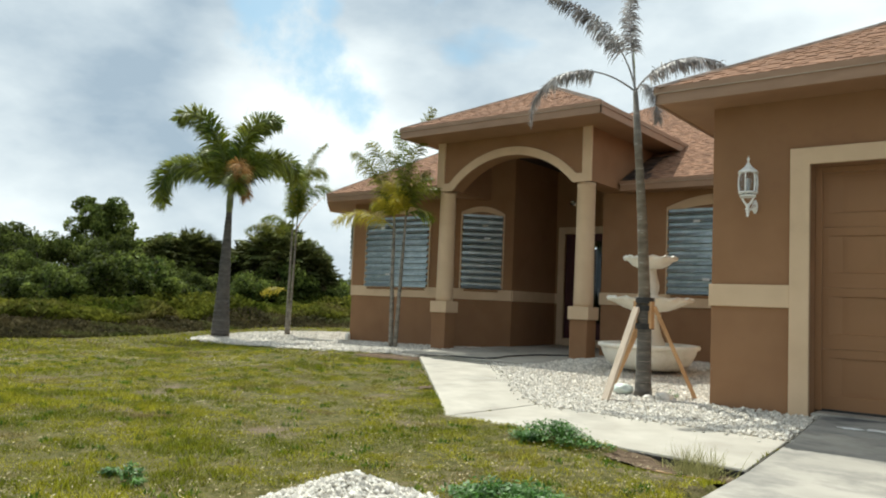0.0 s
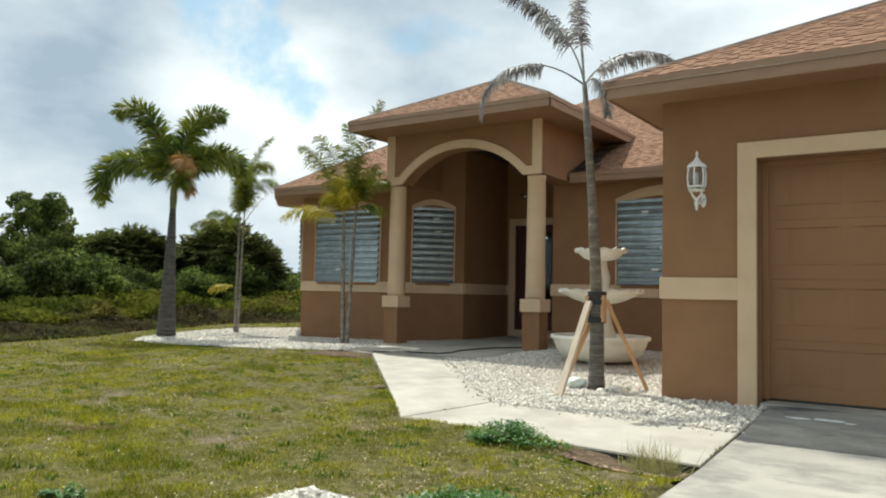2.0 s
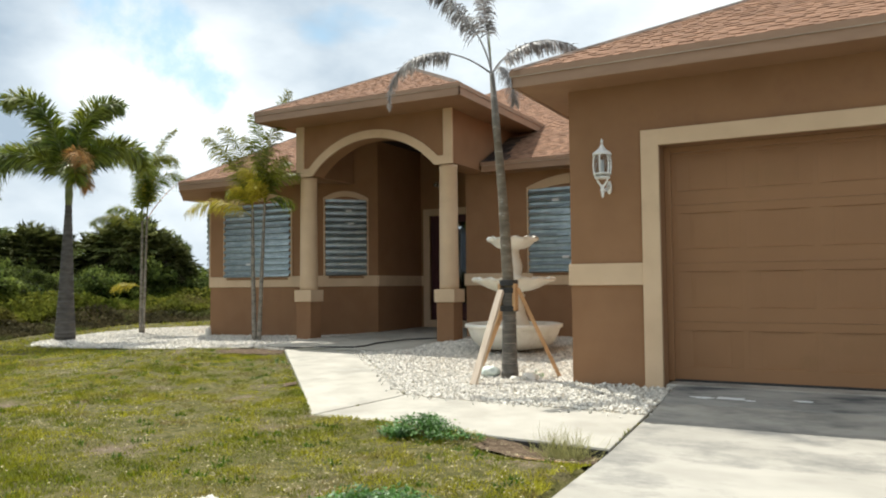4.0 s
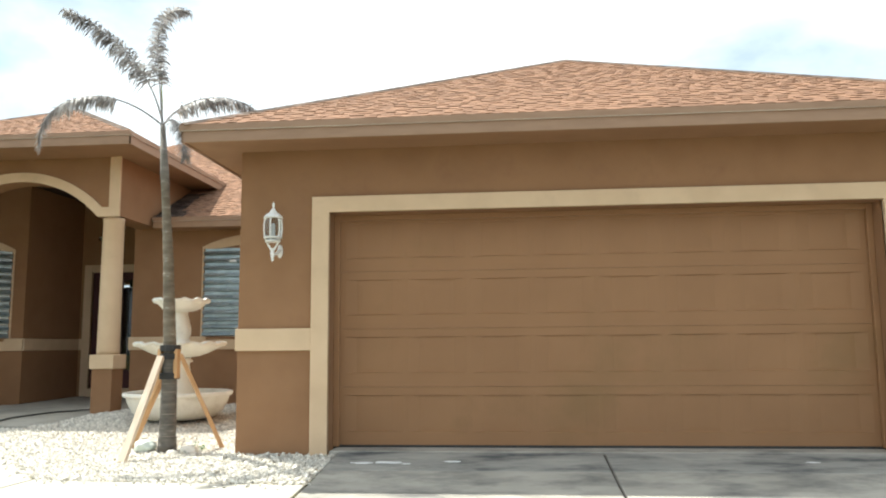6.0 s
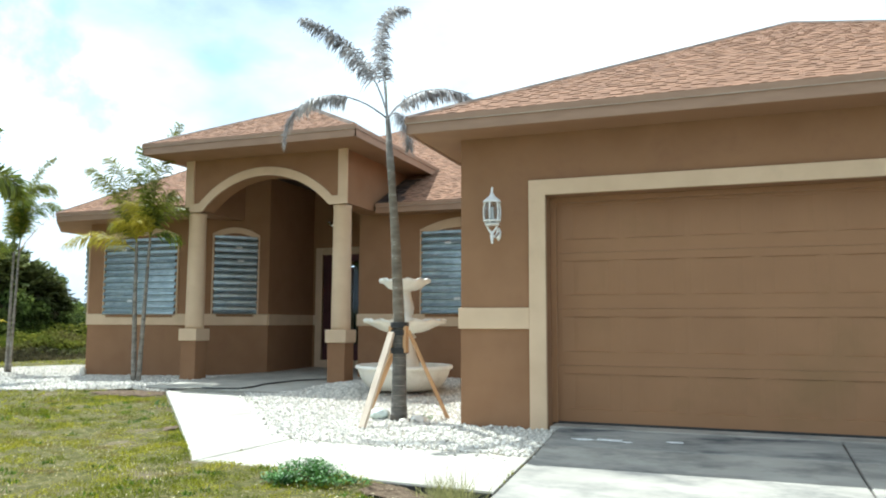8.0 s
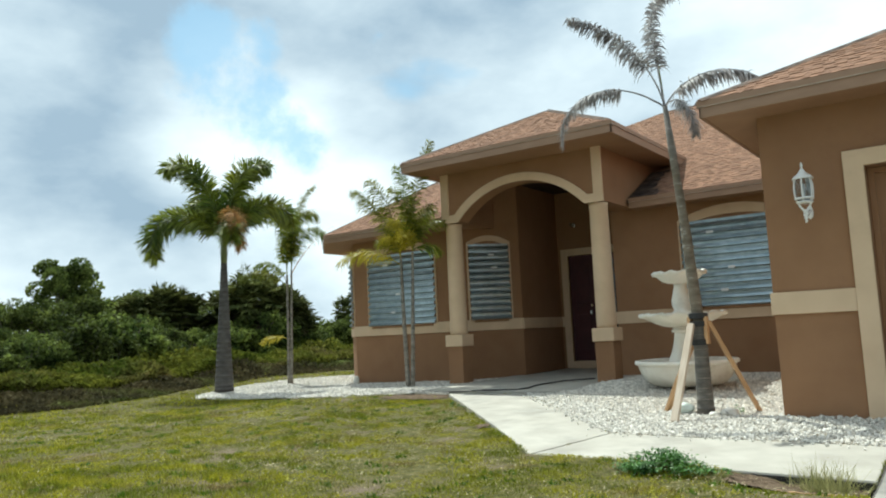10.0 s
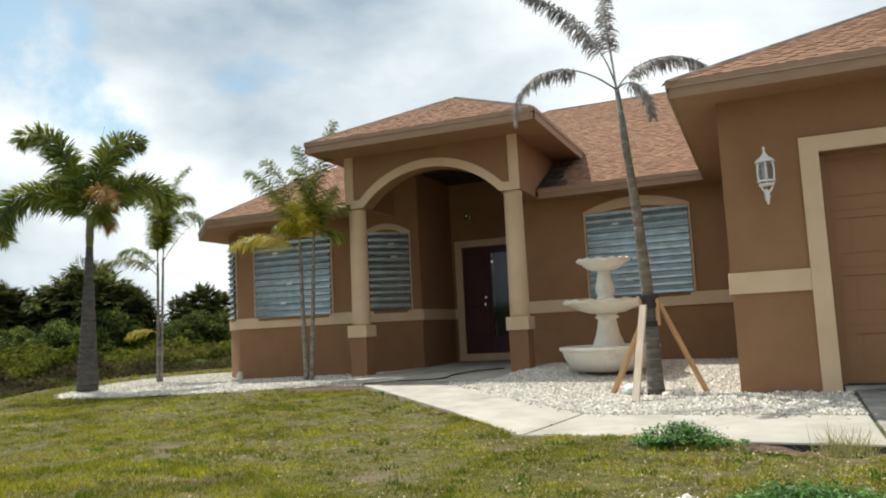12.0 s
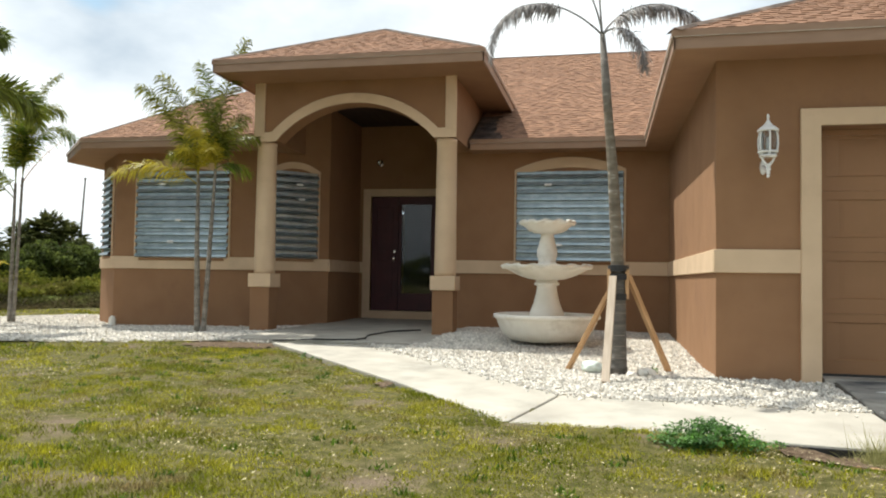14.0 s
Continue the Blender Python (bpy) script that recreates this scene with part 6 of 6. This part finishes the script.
def broad_tree(height, spread, seed, count=11000, skirt=0.10, label="dense dark green wild tree at the edge of the field"):
    r = random.Random(seed)
    t = tagged(new("tree"), label, "tree", "trees behind the field")
    bm = bmesh.new()
    top = (r.uniform(-0.3, 0.3), r.uniform(-0.3, 0.3), height * 0.6)
    tube(bm, [(0, 0, -0.3), (0.05, 0, height * 0.3), top], [0.16, 0.12, 0.05], 8)
    centres, radii = [], []
    for i in range(34):
        a = r.uniform(0, 2 * math.pi)
        h = height * (skirt + (0.88 - skirt) * (i + r.random()) / 34)
        wide = math.sqrt(max(0.08, 1 - ((h / height - 0.5 - 0.4 * skirt) / 0.58) ** 2))
        rr = spread * 0.42 * r.uniform(0.25, 1.0) * wide
        c = (rr * math.cos(a), rr * math.sin(a), h)
        tube(bm, [(0, 0, h * 0.45), (c[0] * 0.6, c[1] * 0.6, h * 0.8), c], [0.06, 0.04, 0.015], 5)
        centres.append(c)
        radii.append(spread * r.uniform(0.09, 0.19))
    part("trunk", bm, BARK, t)
    v, f = leaf_cloud(centres, radii, count, 0.095, seed)
    link_ob("crown", fast_mesh("crown", v, f), LEAF, t)
    return t


def fan_palm(height, seed, leaves=130):
    """A palm with round pleated leaves, green above and a hanging dry skirt below."""
    r = random.Random(seed)
    t = tagged(new("fan_palm"), "dark green wild fan palm at the edge of the field", "palm tree", "fan palms behind the field")
    bm = bmesh.new()
    tube(bm, [(0, 0, -0.3), (0.05, 0, height * 0.5), (0.08, 0.02, height)], [0.2, 0.18, 0.16], 9)
    part("trunk", bm, BARK, t)
    for name, material, low, high, n in (("crown", FANLEAF, -0.5, 1.45, leaves), ("skirt", DRYBRUSH, -1.4, -0.5, leaves // 3)):
        v, f = [], []
        for i in range(n):
            a = r.uniform(0, 2 * math.pi)
            e = r.uniform(low, high)
            ln = r.uniform(0.4, 1.1)
            d = np.array([math.cos(e) * math.cos(a), math.cos(e) * math.sin(a), math.sin(e)])
            hub = np.array([0.08, 0.02, height]) + d * ln
            side = np.cross(d, [0.0, 0.0, 1.0])
            side /= np.linalg.norm(side) + 1e-6
            for k in range(15):
                b = (k - 7) / 7 * 1.9
                q = d * math.cos(b) + side * math.sin(b)
                s = 0.5 * (1 - 0.25 * abs(b) / 1.9) * r.uniform(0.85, 1.1)
                w = np.cross(q, [0.2, 0.1, 1.0]) * 0.055
                j = len(v)
                v += [hub - w * 0.3, hub + q * s * 0.6 + w - np.array([0, 0, 0.03]), hub + q * s - np.array([0, 0, 0.13 * r.uniform(0.5, 1.3)]), hub + q * s * 0.6 - w - np.array([0, 0, 0.03])]
                f.append((j, j + 1, j + 2, j + 3))
        link_ob(name, fast_mesh(name, np.array(v), np.array(f)), material, t)
    return t


EYE0 = Vector((2.1, -7.05, 0.88))


def out_at(az, dist):
    x, y = EYE0.x + dist * math.cos(D(az)), EYE0.y + dist * math.sin(D(az))
    return x, y, float(lawn_z(x, y))


TOPS = (6.0, 4.0, 2.4)
protos_b = [broad_tree(6.0, 3.5, 101, 12000, 0.48, "tall round-headed dark tree above the other trees"), broad_tree(4.0, 4.6, 102, 12000, 0.06), broad_tree(2.4, 3.6, 103, 8000, 0.04)]
FANS = (2.2, 3.0)
protos_f = [fan_palm(2.2, 201), fan_palm(3.0, 202)]
used_b, used_f = set(), set()


def put_tree(pool, used, i, az, dist, rise):
    """Stands a tree at a bearing and distance from the drive, its top `rise` degrees above eye level."""
    x, y, z = out_at(az, dist)
    full = TOPS[i] if pool is protos_b else FANS[i] + 1.25
    scale = (EYE0.z + dist * math.tan(D(rise)) - z) / full
    m = Matrix.Translation((x, y, z - 0.05)) @ Matrix.Rotation(random.uniform(0, 6.28), 4, "Z")
    if i not in used:
        used.add(i)
        pool[i].matrix_world = m @ Matrix.Scale(scale, 4)
        return
    ob = copy_thing(pool[i], m)
    ob.scale = (scale,) * 3


r = random.Random(5)
put_tree(protos_b, used_b, 0, 152.4, 43, 6.8)
for az, rise in ((146.7, 4.5), (145.0, 4.2), (142.2, 4.4), (140.5, 5.6), (139.2, 4.9), (148.6, 3.8), (138.2, 4.0), (137.2, 2.8)):
    put_tree(protos_f, used_f, r.choice((0, 1)), az, 35 + r.uniform(-1.5, 2), rise)
# the closed wall of trees
for az in np.arange(138.0, 182, 1.5):
    rise = float(np.interp(az, [138, 140, 143, 150, 154.5, 158, 182], [3.4, 4.0, 3.9, 4.0, 3.6, 4.3, 4.5])) + r.uniform(-0.55, 0.25)
    put_tree(protos_b, used_b, 1, az + r.uniform(-0.5, 0.5), 42 + r.uniform(-3, 4), rise)
for az in np.arange(136.2, 182, 1.25):
    put_tree(protos_b, used_b, r.choice((1, 2, 2)), az + r.uniform(-0.4, 0.4), 33 + r.uniform(-3, 3), r.uniform(0.8, 2.2) * (0.35 if az < 138 else 1))
# nearer bushes towards the left of the field
for az in np.arange(148.0, 182, 1.7):
    put_tree(protos_b, used_b, 2, az + r.uniform(-0.6, 0.6), 23 + r.uniform(-2, 3), r.uniform(0.2, 1.9))
put_tree(protos_b, used_b, 2, 149.8, 23.5, 2.3)
put_tree(protos_b, used_b, 2, 151.8, 22.5, 2.0)
# low far growth and a few taller crowns behind the house
for az in np.arange(112, 137, 1.2):
    put_tree(protos_b, used_b, 2, az + r.uniform(-0.4, 0.4), 62 + r.uniform(-4, 8), r.uniform(0.9, 1.7))
for az, rise in ((133.1, 3.2), (131.7, 4.0), (130.4, 3.4), (132.4, 2.6), (129.6, 2.3)):
    put_tree(protos_f, used_f, 1, az, 66 + r.uniform(-2, 5), rise)
for az, rise in ((131.6, 1.9), (130.4, 1.6), (132.6, 1.5), (133.6, 1.3), (129.4, 1.4)):
    put_tree(protos_b, used_b, 2, az, 57, rise)

# unseen row of trees added behind the camera to cut the low sky light
for x in np.arange(-70, 74, 4.4):
    ob = copy_thing(protos_b[1], Matrix.Translation((x, -72 + r.uniform(-4, 4), -0.6)) @ Matrix.Rotation(r.uniform(0, 6.28), 4, "Z"))
    ob.scale = (r.uniform(0.8, 1.15),) * 3

for pool, used in ((protos_b, used_b), (protos_f, used_f)):
    for i, ob in enumerate(pool):
        if i not in used:
            for o in (*ob.children_recursive, ob):
                bpy.data.objects.remove(o)

def undergrowth(name, n, start, deep, rise, height, size, material, label):
    """Low tangled leaves and stalks along the edge of the field, in mounds; start and deep in metres behind its front line."""
    az = rng.uniform(105, 182, n)
    line = np.interp(az, [105, 135, 139, 143, 148.5, 154, 182], [25, 23.5, 22.5, 19.7, 16.8, 15.4, 14.6])
    back = start + rng.uniform(0, 1, n) ** 1.3 * deep
    dist = line + back
    x, y = EYE0.x + dist * np.cos(np.radians(az)), EYE0.y + dist * np.sin(np.radians(az))
    mound = 1 + 0.75 * field(x, y, 2.2, 8) + 0.5 * field(x, y, 0.8, 9)
    hgt = np.clip(0.15 + back / rise, 0, 1.0) * height * np.maximum(mound, 0.12) * np.interp(az, [135, 146, 152, 182], [1.0, 1.0, 0.6, 0.6])
    zz = lawn_z(x, y) + rng.uniform(0, 1, n) ** 0.45 * np.maximum(hgt, 0.04)
    u = rng.normal(size=(n, 3))
    u /= np.linalg.norm(u, axis=1, keepdims=True)
    w = np.cross(u, rng.normal(size=(n, 3)))
    w /= np.linalg.norm(w, axis=1, keepdims=True)
    s = size * rng.uniform(0.6, 1.5, n)[:, None]
    c = np.stack([x, y, zz], 1)
    v = np.stack([c - u * s, c + w * s * 0.5, c + u * s, c - w * s * 0.5], 1).reshape(-1, 3)
    tagged(link_ob(name, fast_mesh(name, v, np.arange(4 * n).reshape(-1, 4)), material), label, "brush", kind="stuff")


undergrowth("dry_brush", 40000, -0.3, 5.0, 1.5, 0.34, 0.055, DRYBRUSH, "dry brown stalks and low growth along the field edge")
undergrowth("brush", 90000, 2.2, 9.0, 3.0, 0.62, 0.07, BRUSH, "tangled yellow-green low brush along the field edge")

# utility pole far behind
pole = thing("utility_pole", "thin bare weathered utility pole beyond the trees", "pole", at=(-46.8, 52.3, -0.4))
bm = bmesh.new()
tube(bm, [(0, 0, 0), (0.15, 0, 5.0), (0.42, 0, 9.6)], [0.12, 0.09, 0.07], 8)
part("shaft", bm, POLEWOOD, pole)
bm = bmesh.new()
box(bm, 0.33, 0.49, -0.08, 0.08, 9.55, 9.7, 0.02)
part("cap", bm, POLEWOOD, pole)

# ---- nearest shingles over the garage eave, one by one ----
for top, low in garage_cover.singles[:300]:
    o = sum(top, Vector()) / len(top)
    m = len(top)
    mesh = bpy.data.meshes.new("shingle")
    mesh.from_pydata([p - o for p in top + low], [], [list(range(m))] + [[(i + 1) % m, i, m + i, m + (i + 1) % m] for i in range(m)])
    ob = link_ob("shingle", mesh, SHINGLE_ONE, garage_roof)
    ob.location = o
rest = garage_cover.singles[300:]
if rest:
    verts, faces = [], []
    for top, low in rest:
        k, m = len(verts), len(top)
        verts += top + low
        faces += [list(range(k, k + m))] + [[k + (i + 1) % m, k + i, k + m + i, k + m + (i + 1) % m] for i in range(m)]
    mesh = bpy.data.meshes.new("shingles")
    mesh.from_pydata(verts, [], faces)
    tagged(link_ob("shingles", mesh, SHINGLE, garage_roof), kind="stuff")
